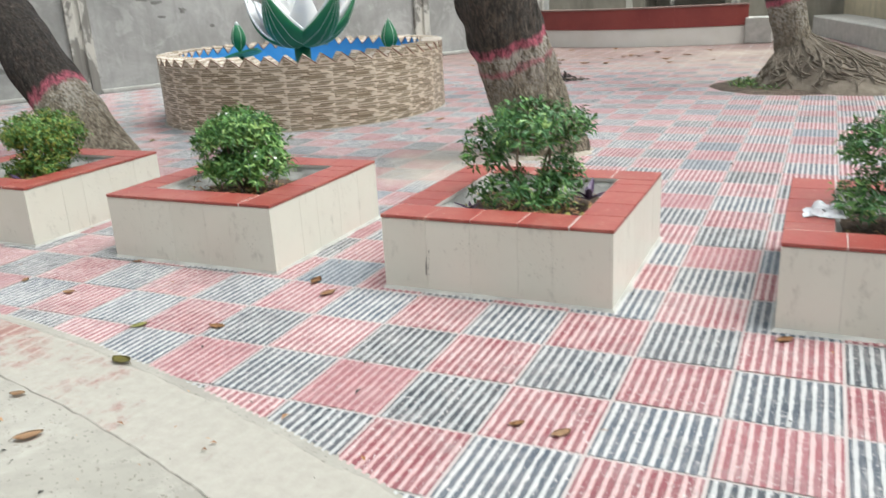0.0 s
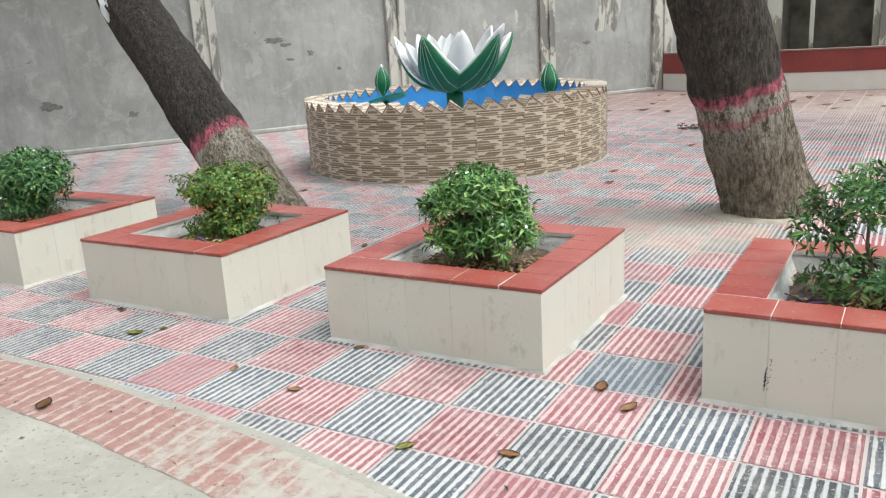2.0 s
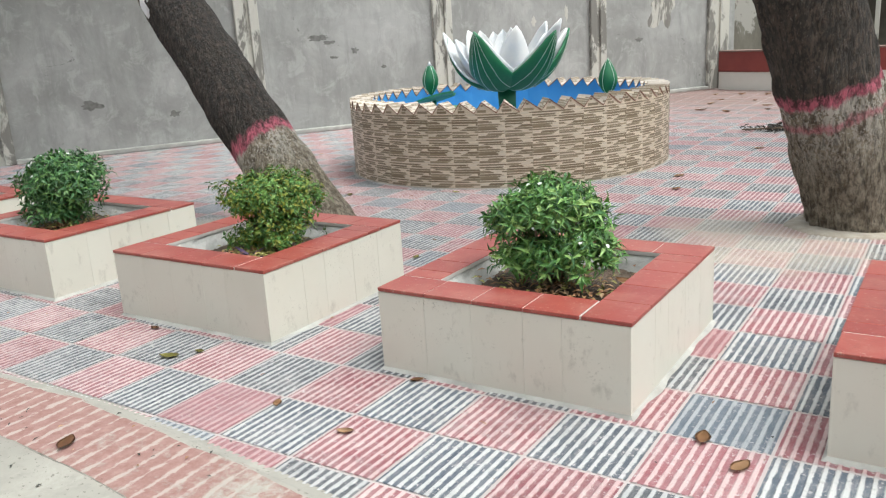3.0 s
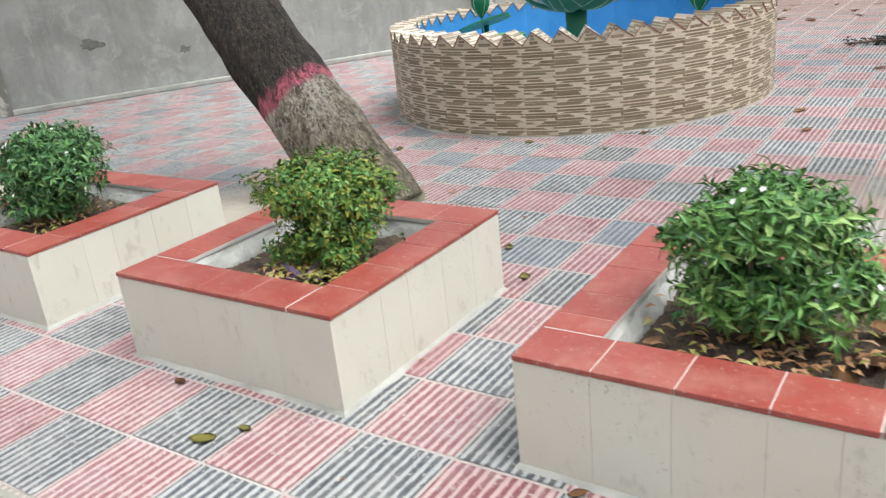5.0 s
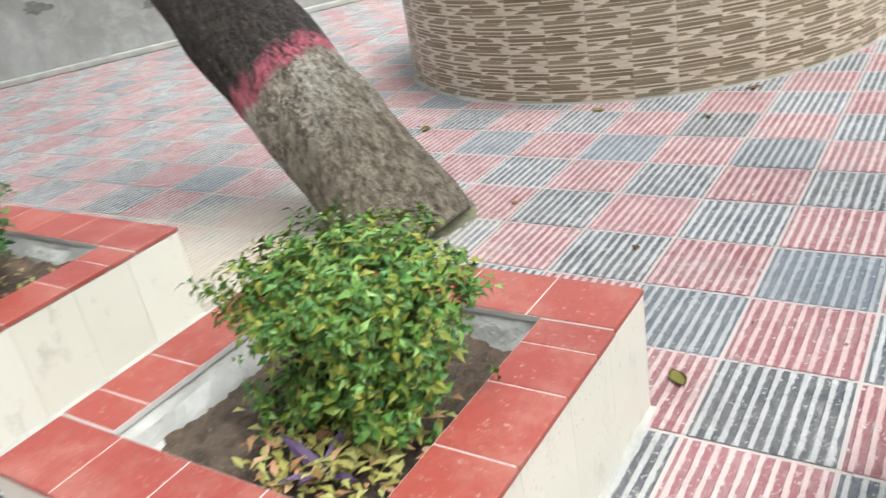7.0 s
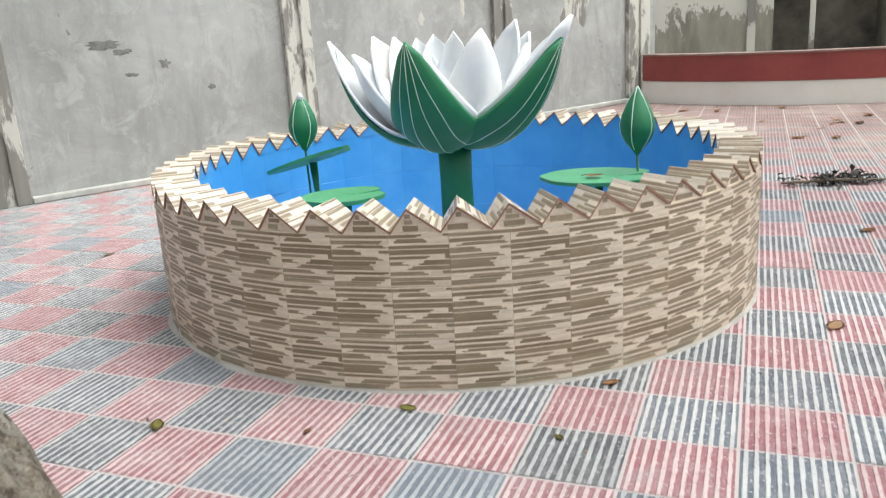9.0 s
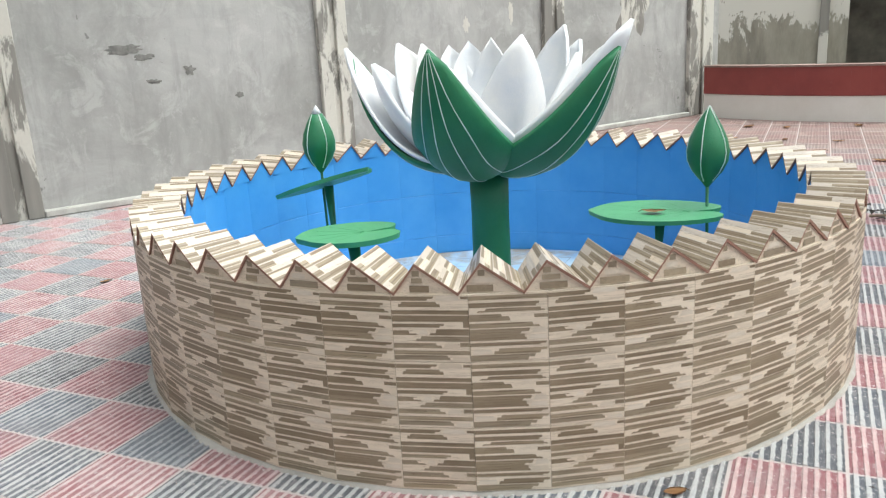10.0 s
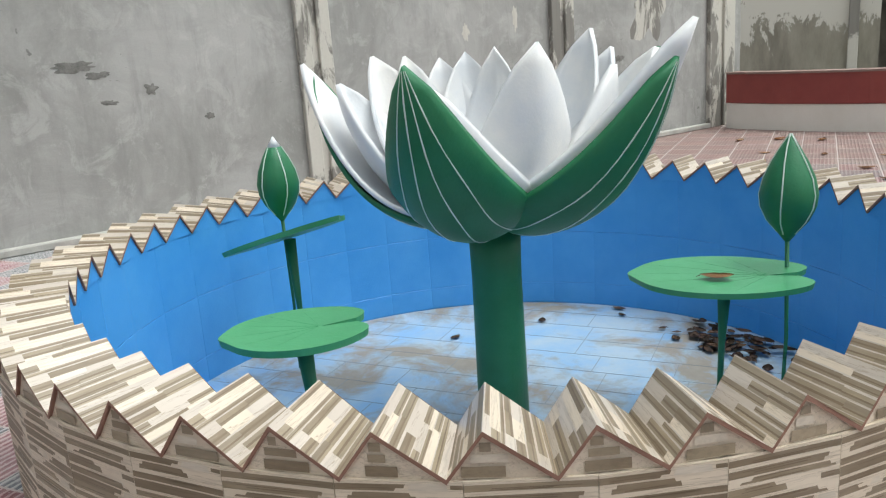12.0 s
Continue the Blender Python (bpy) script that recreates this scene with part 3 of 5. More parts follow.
def long_wall():
    s0, s1, top = -10.0, 16.9, 2.75
    bm = bmesh.new()
    box(bm, s0, s1, 0.0, 0.22, -0.05, top, WALL_M)
    wall = tagged(part("wall_west", bm, WALL), "tall grey cement-plastered boundary wall with stains", "wall", kind="structure")
    for s in (-2.0, 1.67, 5.65, 9.33, 12.97, 16.35):
        w = 0.40 if s < 16 else 0.62
        bm = bmesh.new()
        box(bm, s - w / 2, s - 0.045, -0.075, 0.0, 0.0, top, WALL_M, bevel=0.008)
        box(bm, s + 0.045, s + w / 2, -0.075, 0.0, 0.0, top, WALL_M, bevel=0.008)
        box(bm, s - 0.045, s + 0.045, -0.03, 0.0, 0.0, top, WALL_M)
        part("pilaster", bm, PILLAR, wall, "pilaster with flaking whitewash")
    bm = bmesh.new()
    for a, b in ((s0, -2.2), (-1.8, 1.47), (1.87, 5.45), (5.85, 9.13), (9.53, 12.77), (13.17, 16.04)):
        box(bm, a, b, -0.10, -0.003, 0.0, 0.075, WALL_M, bevel=0.012)
    part("kerb", bm, KERB, wall, "pale cement kerb along the foot")
    bm = bmesh.new()
    box(bm, s0, s1, -0.12, 0.30, top, top + 0.12, WALL_M, bevel=0.01)
    part("coping", bm, KERB, wall)
    bm = bmesh.new()
    box(bm, s0, 1.44, -0.05, -0.002, 2.60, top - 0.002, WALL_M)
    part("beam", bm, KERB, wall)
    # flaking white patches and gouges on the plaster
    for (s, z, rs, rz, mat, nm) in ((14.75, 1.95, 0.42, 0.50, PILLAR, "whitewash_patch"), (6.9, 1.62, 0.17, 0.05, CHIP, "chipped_patch"), (7.1, 1.53, 0.10, 0.03, CHIP, "chipped_patch"), (7.14, 1.27, 0.08, 0.022, CHIP, "chipped_patch"), (3.05, 0.78, 0.14, 0.07, CHIP, "chipped_patch"), (4.3, 0.55, 0.08, 0.05, CHIP, "chipped_patch"), (7.55, 1.36, 0.06, 0.05, CHIP, "chipped_patch"), (8.1, 1.05, 0.05, 0.03, CHIP, "chipped_patch"), (11.4, 1.7, 0.05, 0.10, PILLAR, "whitewash_patch"), (12.2, 1.85, 0.04, 0.16, PILLAR, "whitewash_patch"), (14.1, 1.2, 0.09, 0.05, CHIP, "chipped_patch")):
        bm = bmesh.new()
        n = 40
        c = bm.verts.new(WALL_M @ Vector((s, -0.006, z)))
        ring = []
        for k in range(n):
            a = 2 * math.pi * k / n
            q = 1 + 0.65 * noise.noise(Vector((math.cos(a) * 2.2 + s, math.sin(a) * 2.2, z * 3)))
            ring.append(bm.verts.new(WALL_M @ Vector((s + rs * q * math.cos(a), -0.003, z + rz * q * math.sin(a)))))
        for k in range(n):
            bm.faces.new((c, ring[k], ring[(k + 1) % n]))
        part(nm, bm, mat, wall)


def other_walls():
    # right-hand boundary, ochre, with a low ledge at its foot
    a, b = Vector((0.95, 22.0, 0)), Vector((6.6, 0.0, 0))
    d = (b - a).normalized()
    m = Matrix.Translation(a) @ Matrix.Rotation(math.atan2(d.y, d.x), 4, "Z")
    bm = bmesh.new()
    box(bm, -0.5, 30.0, 0.0, 0.22, -0.05, 2.75, m)
    w = tagged(part("wall_east", bm, YELLOW_WALL), "weathered ochre plastered boundary wall", "wall", kind="structure")
    bm = bmesh.new()
    box(bm, 0.3, 30.0, -0.75, -0.002, -0.05, 0.42, m, bevel=0.03)
    part("ledge", bm, ROUGH_CEMENT, w, "low rough cement ledge")
    # added wall out of view, 6.2 high to cut sky light on south faces
    bm = bmesh.new()
    box(bm, -22, 14, -7.8, -7.6, -0.05, 6.2)
    tagged(part("wall_south", bm, WALL), "unseen tall grey wall added to block sky light from the south", "wall", kind="structure")
    # wall behind the stage with a dark recess
    bm = bmesh.new()
    y = 22.0
    box(bm, -7.0, -3.75, y, y + 0.22, -0.05, 3.4)
    box(bm, -1.75, 2.2, y, y + 0.22, -0.05, 3.4)
    nw = tagged(part("wall_north", bm, MOULD), "mouldy plaster wall behind the stage, whitewash peeling", "wall", kind="structure")
    # recess, all in a darker brown than the wall
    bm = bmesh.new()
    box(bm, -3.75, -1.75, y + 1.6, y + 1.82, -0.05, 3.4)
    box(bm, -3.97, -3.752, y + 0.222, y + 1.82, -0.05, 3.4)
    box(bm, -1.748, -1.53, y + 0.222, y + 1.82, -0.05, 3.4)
    part("recess", bm, DARK_RECESS, nw, "recess in a darker brown than the wall")
    bm = bmesh.new()
    box(bm, -3.97, -1.53, y + 0.1, y + 1.82, 3.4, 3.55)
    part("lintel", bm, MOULD, nw)
    for x, wd in ((-4.15, 0.16), (-3.05, 0.10), (-1.5, 0.2)):
        bm = bmesh.new()
        box(bm, x - wd / 2, x + wd / 2, y - 0.08, y - 0.003, 0, 3.4, bevel=0.01)
        part("post", bm, PILLAR, nw)


def stage():
    cx, cy, r = -3.05, 23.9, 5.28
    a0, a1 = 180 + 57.0, 180 + 113.5
    st = thing("stage", "curved low stage front, dark red band over white tiles", "stage", (cx, cy, 0))
    n = 20
    for nm, z0, z1, mat, dr in (("white_tile", 0.0, 0.385, STAGE_WHITE, 0.0), ("red_tile", 0.39, 0.82, STAGE_RED, 0.012)):
        for k in range(n):
            b0, b1 = a0 + (a1 - a0) * k / n, a0 + (a1 - a0) * (k + 1) / n
            bm = bmesh.new()
            ring_wall(bm, 0, 0, r - 0.22, r + dr, z0, z1, b0 + 0.003, b1 - 0.003, 4)
            part(nm, bm, mat, st)
    bm = bmesh.new()
    ring_wall(bm, 0, 0, r - 0.26, r + 0.03, 0.822, 0.85, a0, a1, 40)
    part("cap", bm, plain("cap_dirt", (0.20, 0.12, 0.10), (0.30, 0.22, 0.19), 5, 0.8), st)
    bm = bmesh.new()
    ring_wall(bm, 0, 0, 0.3, r - 0.27, 0.0, 0.36, a0, a1, 40)
    part("deck", bm, MOULD, st)
    blk = thing("cement_block", "small grey cement block beside the stage", "block", (-0.72, 19.2, 0))
    bm = bmesh.new()
    box(bm, -0.28, 0.28, -0.25, 0.25, 0, 0.55, bevel=0.02)
    part("body", bm, ROUGH_CEMENT, blk)


# ---- planters ----
PW, PH, BW = 1.232, 0.41, 0.215
FACE_CUTS = (0.0, 0.255, 0.5, 0.755, 0.935, 1.232)


def planter():
    p = thing("planter", "square planter, white glazed tile sides, red tile coping", "planter", group="planters in a row")
    h = PW / 2
    bm = bmesh.new()
    o, i = h - 0.0035, h - BW + 0.012
    z = PH - 0.022
    # rough cement core
    out = [bm.verts.new((x * o, y * o, 0)) for x, y in ((-1, -1), (1, -1), (1, 1), (-1, 1))]
    out2 = [bm.verts.new((x * o, y * o, z)) for x, y in ((-1, -1), (1, -1), (1, 1), (-1, 1))]
    in2 = [bm.verts.new((x * i, y * i, z)) for x, y in ((-1, -1), (1, -1), (1, 1), (-1, 1))]
    for a, b in ((out, out2), (out2, in2)):
        for k in range(4):
            bm.faces.new((a[k], a[(k + 1) % 4], b[(k + 1) % 4], b[k]))
    steps, rings = 18, []
    for level, (zz, lean) in enumerate(((z, 0.0), (z - 0.035, 0.012), (z - 0.08, 0.034), (0.22, 0.07))):
        ring = []
        for side in range(4):
            m = Matrix.Rotation(side * math.pi / 2, 4, "Z")
            for k in range(steps):
                e = i - lean
                u = -e + 2 * e * k / steps
                bumpy = 0.016 * noise.noise(Vector((u * 9, side * 5.0, level * 1.7))) if level and k else 0.0
                ring.append(bm.verts.new(m @ Vector((u, -e + bumpy, zz + bumpy * 0.5))))
        rings.append(ring)
    for a, b in zip(rings, rings[1:]):
        for k in range(len(a)):
            bm.faces.new((a[k], b[k], b[(k + 1) % len(a)], a[(k + 1) % len(a)]))
    part("body", bm, PLASTER, p, "rough plastered core")
    meshes = {}
    for side in range(4):
        m = Matrix.Rotation(side * math.pi / 2, 4, "Z")
        cuts = FACE_CUTS if side % 2 == 0 else tuple(PW - c for c in FACE_CUTS[::-1])
        for a, b in zip(cuts, cuts[1:]):
            w = round(b - a - 0.0009, 4)
            if w not in meshes:
                meshes[w] = box_mesh("face_tile", (w, 0.010, PH - 0.026), WHITE_TILE, 0.0008)
            shared("face_tile", meshes[w], p, m @ pose((a + b) / 2 - h, -h + 0.006, 0.004 + (PH - 0.026) / 2))
        # coping tiles along this side
        cc = (0.0, 0.26, 0.51, 0.76, PW - BW) if side % 2 == 0 else (0.0, 0.235, 0.47, 0.72, 0.90, PW - BW)
        for a, b in zip(cc, cc[1:]):
            w = round(b - a - 0.004, 4)
            key = ("c", w)
            if key not in meshes:
                meshes[key] = box_mesh("coping_tile", (w, BW - 0.002, 0.018), COPING, 0.002)
            shared("coping_tile", meshes[key], p, m @ pose((a + b) / 2 - h - 0.002, -h + BW / 2 - 0.004, PH - 0.010))
    # grout bed under the coping, four butted strips
    for side in range(4):
        bm = bmesh.new()
        m = Matrix.Rotation(side * math.pi / 2, 4, "Z")
        box(bm, -h + 0.004, h - BW, -h + 0.004, -h + BW - 0.004, PH - 0.0215, PH - 0.0035, m)
        part("grout_bed", bm, GROUT, p)
    # uneven mortar left along the foot
    bm = bmesh.new()
    rim, m4 = [], 40
    for side in range(4):
        m = Matrix.Rotation(side * math.pi / 2, 4, "Z")
        for k in range(m4):
            u = -h + PW * k / m4
            w = 0.012 + 0.022 * max(0, noise.noise(Vector((u * 5, side * 3, 1))) + 0.25)
            rim.append([bm.verts.new(m @ Vector(p)) for p in ((u, -h + 0.002, 0.014), (u - (w if k == 0 else 0), -h - w, -0.003))])
    for k in range(len(rim)):
        f0, f1 = rim[k], rim[(k + 1) % len(rim)]
        bm.faces.new((f0[1], f1[1], f1[0], f0[0]))
    part("mortar_skirt", bm, KERB, p, "uneven mortar along the foot")
    # soil
    bm = bmesh.new()
    n, s = 52, i - 0.01
    grid = [[bm.verts.new((-s + 2 * s * a / n, -s + 2 * s * b / n, 0.298 + 0.035 * noise.noise(Vector((a * 0.15, b * 0.15, 2))) + 0.018 * noise.noise(Vector((a * 0.5, b * 0.5, 5))) + 0.012 * noise.noise(Vector((a * 1.3, b * 1.3, 8))))) for a in range(n + 1)] for b in range(n + 1)]
    for b in range(n):
        for a in range(n):
            bm.faces.new((grid[b][a], grid[b][a + 1], grid[b + 1][a + 1], grid[b + 1][a]))
    part("soil", bm, SOIL, p, "dry brown soil", smooth=True)
    return p


PLANTER_X = (1.14, -0.813, -2.762, -4.735, -6.674, -8.63, -12.12)
PLANTER_Y = 3.87


def planters():
    first = planter()
    first.location = (PLANTER_X[0], PLANTER_Y, 0)
    for k, x in enumerate(PLANTER_X[1:]):
        p = copy_thing(first, pose(x, PLANTER_Y, 0))
        if k == 0:      # dark grime run down one joint
            bm = bmesh.new()
            r = random.Random(4)
            for j in range(46):
                u = r.random()
                if j < 20:      # the run itself, left of the joint
                    u = j / 20
                    w, h = 0.0052 * math.sin(math.pi * u) ** 0.7 * r.uniform(0.35, 1.1) + 0.0006, r.uniform(0.003, 0.007)
                    xx, zz = -PW / 2 + 0.245 + 0.007 * u + r.uniform(-0.002, 0.002), 0.085 + 0.105 * u
                else:           # loose flecks beside it
                    w, h = r.uniform(0.0007, 0.0024), r.uniform(0.002, 0.006)
                    xx, zz = -PW / 2 + 0.258 + 0.010 * u + r.uniform(-0.004, 0.005), 0.09 + 0.14 * u
                bm.faces.new([bm.verts.new((xx + c, -PW / 2 - 0.0004, zz + d)) for c, d in ((-w, 0), (w * 0.6, -0.001), (w, h * 0.8), (-w * 0.5, h))])
            part("grime_streak", bm, DEBRIS, p, "black grime run")


# ---- shrubs ----
def shrub(name, label, at, blobs, mats, leaves, size, seed, stems=7, flowers=0, whorl=7, litter=60, dense=0.72, broad=0.30, yellow=0.6, spread=(0.04, -0.08, 0.17)):
    """A clipped shrub. blobs: (x, y, z, rx, ry, rz, share) of its clumps above the soil."""
    r = random.Random(seed)
    s = thing(name, label, "shrub", at)
    for k in range(stems):
        bm = bmesh.new()
        b = blobs[k % len(blobs)]
        q = Vector((b[0] + r.uniform(-0.6, 0.6) * b[3], b[1] + r.uniform(-0.6, 0.6) * b[4], b[2] + r.uniform(0, 0.5) * b[5]))
        p0 = Vector((r.uniform(-0.05, 0.05), r.uniform(-0.05, 0.05), -0.03))
        mid = p0.lerp(q, 0.5) + Vector((r.uniform(-0.04, 0.04), r.uniform(-0.04, 0.04), 0.02))
        tube(bm, [p0, p0.lerp(mid, 0.5), mid, q], [0.012, 0.010, 0.008, 0.004], 6)
        part("stem", bm, TWIG, s, "thin brown woody stem")
    bm = bmesh.new()
    total = sum(b[6] for b in blobs)
    made = 0
    while made < leaves:
        pick, acc = r.uniform(0, total), 0
        for b in blobs:
            acc += b[6]
            if pick <= acc:
                break
        d = Vector((r.gauss(0, 1), r.gauss(0, 1), r.gauss(0, 1))).normalized()
        if d.z < -0.75:
            continue
        bump = 1 + 0.34 * noise.noise(d * 2.3 + Vector((seed, b[0] * 9, 0))) + 0.10 * noise.noise(d * 6 + Vector((seed, 0, 3)))
        depth = dense + (1 - dense) * r.random() if r.random() < 0.82 else r.uniform(0.35, dense)
        c = Vector((b[0] + d.x * b[3] * bump * depth, b[1] + d.y * b[4] * bump * depth, b[2] + d.z * b[5] * bump * depth))
        if c.z < 0.015:
            continue
        axis = (d + Vector((0, 0, 0.55)) + Vector((r.gauss(0, 0.25), r.gauss(0, 0.25), r.gauss(0, 0.2)))).normalized()
        side = axis.orthogonal().normalized()
        n = r.randint(max(3, whorl - 2), whorl + 1)
        turn = r.uniform(0, 6.3)
        for k in range(n):
            a = turn + 2.4 * k + r.uniform(-0.35, 0.35)
            out = (Matrix.Rotation(a, 3, axis) @ side)
            dirn = (out + axis * r.uniform(0.0, 1.1)).normalized()
            L = size * r.uniform(0.6, 1.25)
            leaf(bm, c + axis * size * (0.9 * k / n - 0.45) + out * size * 0.08, dirn, axis, L, L * broad * r.uniform(0.83, 1.2), 0.2, r.uniform(0.08, 0.4), 0 if r.random() < 0.8 or len(mats) < 2 else 1)
            made += 1
    tagged(part("foliage", bm, mats, s), kind="stuff")
    for k in range(flowers):
        b = blobs[r.randrange(len(blobs))]
        a, e = r.uniform(0, 6.3), r.uniform(0.55, 1.4)
        d = Vector((math.cos(a) * math.cos(e), math.sin(a) * math.cos(e), math.sin(e)))
        c = Vector((b[0] + d.x * b[3] * 1.08, b[1] + d.y * b[4] * 1.08, b[2] + d.z * b[5] * 1.08))
        bm = bmesh.new()
        q = d.orthogonal().normalized()
        for j in range(5):
            out = Matrix.Rotation(j * 2 * math.pi / 5, 3, d) @ q
            leaf(bm, c, (out + d * 0.25).normalized(), d, 0.013, 0.010, 0.1, 0.05)
        part("flower", bm, FLOWER, s, "small white five-petalled flower")
    bm = bmesh.new()
    for k in range(litter):
        px, py = (max(-0.36, min(0.36, r.gauss(o, spread[2]))) for o in spread[:2])
        leaf(bm, Vector((px, py, r.uniform(0.005, 0.03) + 0.02)), Vector((r.uniform(-1, 1), r.uniform(-1, 1), r.uniform(-0.15, 0.25))), Vector((0, 0, 1)), r.uniform(0.03, 0.065), r.uniform(0.015, 0.025), 0.2, 0.1, 1 if r.random() < yellow else 0)
    tagged(part("leaf_litter", bm, [DRY, YELLOW_LEAF], s), kind="stuff")
    return s


def purple_plant(at, seed, count=7, size=0.13):
    r = random.Random(seed)
    s = thing("purple_plant", "small purple-leaved plant growing in the planter soil", "plant", at)
    for k in range(count):
        a = 2 * math.pi * k / count + r.uniform(-0.3, 0.3)
        bm = bmesh.new()
        L = size * r.uniform(0.7, 1.25)
        d = Vector((math.cos(a), math.sin(a), r.uniform(0.3, 1.3))).normalized()
        base, w = Vector((0, 0, 0.01)), L * 0.24
        side = d.cross(Vector((0, 0, 1))).normalized()
        nor = side.cross(d)
        rows = []
        for u, q in ((0, 0.35), (0.3, 1.0), (0.65, 0.8), (1.0, 0.05)):
            c = base + d * L * u - nor * L * 0.25 * u * u
            rows.append([bm.verts.new(c + side * w * q / 2 + nor * w * 0.22), bm.verts.new(c), bm.verts.new(c - side * w * q / 2 + nor * w * 0.22)])
        for p, q in zip(rows, rows[1:]):
            for j in range(2):
                bm.faces.new((p[j], p[j + 1], q[j + 1], q[j]))
        part("leaf", bm, LEAF_PURPLE, s)


def shrubs():
    z = 0.31
    X, Y = PLANTER_X, PLANTER_Y
    shrub("shrub", "loose narrow-leaved green shrub in two tiers, few stems showing", (X[1] - 0.0, Y + 0.0, z), [(0.03, 0.0, 0.47, 0.30, 0.27, 0.135, 3.0), (-0.25, -0.03, 0.33, 0.12, 0.12, 0.12, 0.8), (0.0, -0.1, 0.13, 0.27, 0.20, 0.10, 1.6), (0.18, 0.02, 0.22, 0.12, 0.13, 0.10, 0.8)], [LEAF_DEEP, LEAF_MID], 2600, 0.058, 3, 12, 2, 6, 380)
    shrub("shrub", "dense rounded fresh green shrub with tiny white flowers", (X[2] - 0.0, Y - 0.02, z), [(0.0, 0.0, 0.425, 0.24, 0.22, 0.105, 2.0), (-0.17, -0.03, 0.34, 0.15, 0.17, 0.09, 0.9), (0.12, 0.03, 0.30, 0.17, 0.18, 0.10, 0.9), (0.19, -0.04, 0.19, 0.17, 0.17, 0.10, 1.0), (-0.12, -0.06, 0.18, 0.15, 0.15, 0.09, 0.8), (0.03, -0.10, 0.16, 0.17, 0.15, 0.10, 0.8)], [LEAF_MID, LEAF_DEEP], 5200, 0.062, 5, 9, 14, 9, 300, dense=0.6, broad=0.27, yellow=0.3)
    shrub("shrub", "rounded olive green shrub with yellowing leaves", (X[3] + 0.085, Y + 0.03, z), [(0.0, 0.0, 0.355, 0.33, 0.30, 0.15, 3.0), (-0.14, -0.02, 0.31, 0.15, 0.18, 0.11, 0.8), (0.16, 0.06, 0.32, 0.18, 0.18, 0.12, 0.8), (0.04, 0.0, 0.18, 0.27, 0.24, 0.13, 1.4), (-0.10, -0.12, 0.09, 0.15, 0.13, 0.07, 0.5), (0.15, -0.10, 0.10, 0.13, 0.13, 0.08, 0.4)], [LEAF_YELLOW, LEAF_MID], 7600, 0.036, 8, 12, 0, 5, 420, dense=0.55, broad=0.46, yellow=0.85, spread=(0.06, -0.19, 0.12))
    shrub("shrub", "dense dark green shrub dotted with white flowers", (X[4] - 0.06, Y + 0.02, z), [(0.03, 0.0, 0.41, 0.28, 0.27, 0.15, 2.0), (-0.12, -0.02, 0.31, 0.25, 0.26, 0.15, 1.4), (0.17, -0.02, 0.30, 0.20, 0.22, 0.14, 1.0), (-0.05, -0.05, 0.15, 0.27, 0.25, 0.12, 1.2)], [LEAF_DEEP, LEAF_DEEP], 5600, 0.055, 13, 8, 34, 6, 260, dense=0.62, broad=0.34, yellow=0.5)
    shrub("shrub", "small light green shrub", (X[5] + 0.0, Y + 0.05, z), [(0.0, 0.0, 0.24, 0.25, 0.24, 0.19, 2.0), (0.08, 0.0, 0.12, 0.26, 0.22, 0.10, 1.0)], [LEAF_MID, LEAF_YELLOW], 1700, 0.055, 21, 7, 3, 6, 80)
    shrub("shrub", "rounded green shrub with tiny flowers", (X[6] - 0.1, Y + 0.0, z), [(0.0, 0.0, 0.28, 0.34, 0.31, 0.22, 2.0), (0.05, 0.0, 0.13, 0.30, 0.27, 0.10, 1.0)], [LEAF_DEEP, LEAF_MID], 2000, 0.06, 34, 7, 2, 6, 80)
    shrub("shrub", "leafy green shrub spilling over the planter coping", (X[0] - 0.08, Y + 0.0, z), [(0.0, 0.0, 0.42, 0.33, 0.28, 0.17, 2.0), (-0.05, -0.05, 0.18, 0.30, 0.27, 0.14, 1.5)], [LEAF_DEEP, LEAF_MID], 2400, 0.058, 55, 9, 2, 6, 80)
    purple_plant((X[3] + 0.16, Y - 0.26, z), 3, 6, 0.13)
    purple_plant((X[1] + 0.30, Y + 0.14, z + 0.02), 4, 9, 0.15)
    purple_plant((X[1] - 0.28, Y - 0.20, z + 0.01), 9, 7, 0.11)
    # rag on the first planter's coping
    rag = thing("white_rag", "crumpled white rag on the red coping", "rag", (X[0] - PW / 2 + 0.17, Y - 0.12, PH))
    bm = bmesh.new()
    n = 18
    g = [[bm.verts.new((0.10 * (a / n - 0.5) * 2 + 0.03 * noise.noise(Vector((a * 0.3, b * 0.4, 4))), 0.075 * (b / n - 0.5) * 2 + 0.03 * noise.noise(Vector((a * 0.4, b * 0.3, 9))), 0.003 + 0.11 * abs(noise.noise(Vector((a * 0.28, b * 0.32, 1)))) * (1 - (2 * a / n - 1) ** 2) * (1 - (2 * b / n - 1) ** 2))) for a in range(n + 1)] for b in range(n + 1)]
    for b in range(n):
        for a in range(n):
            bm.faces.new((g[b][a], g[b][a + 1], g[b + 1][a + 1], g[b + 1][a]))
    part("cloth", bm, PLASTIC, rag, smooth=True)


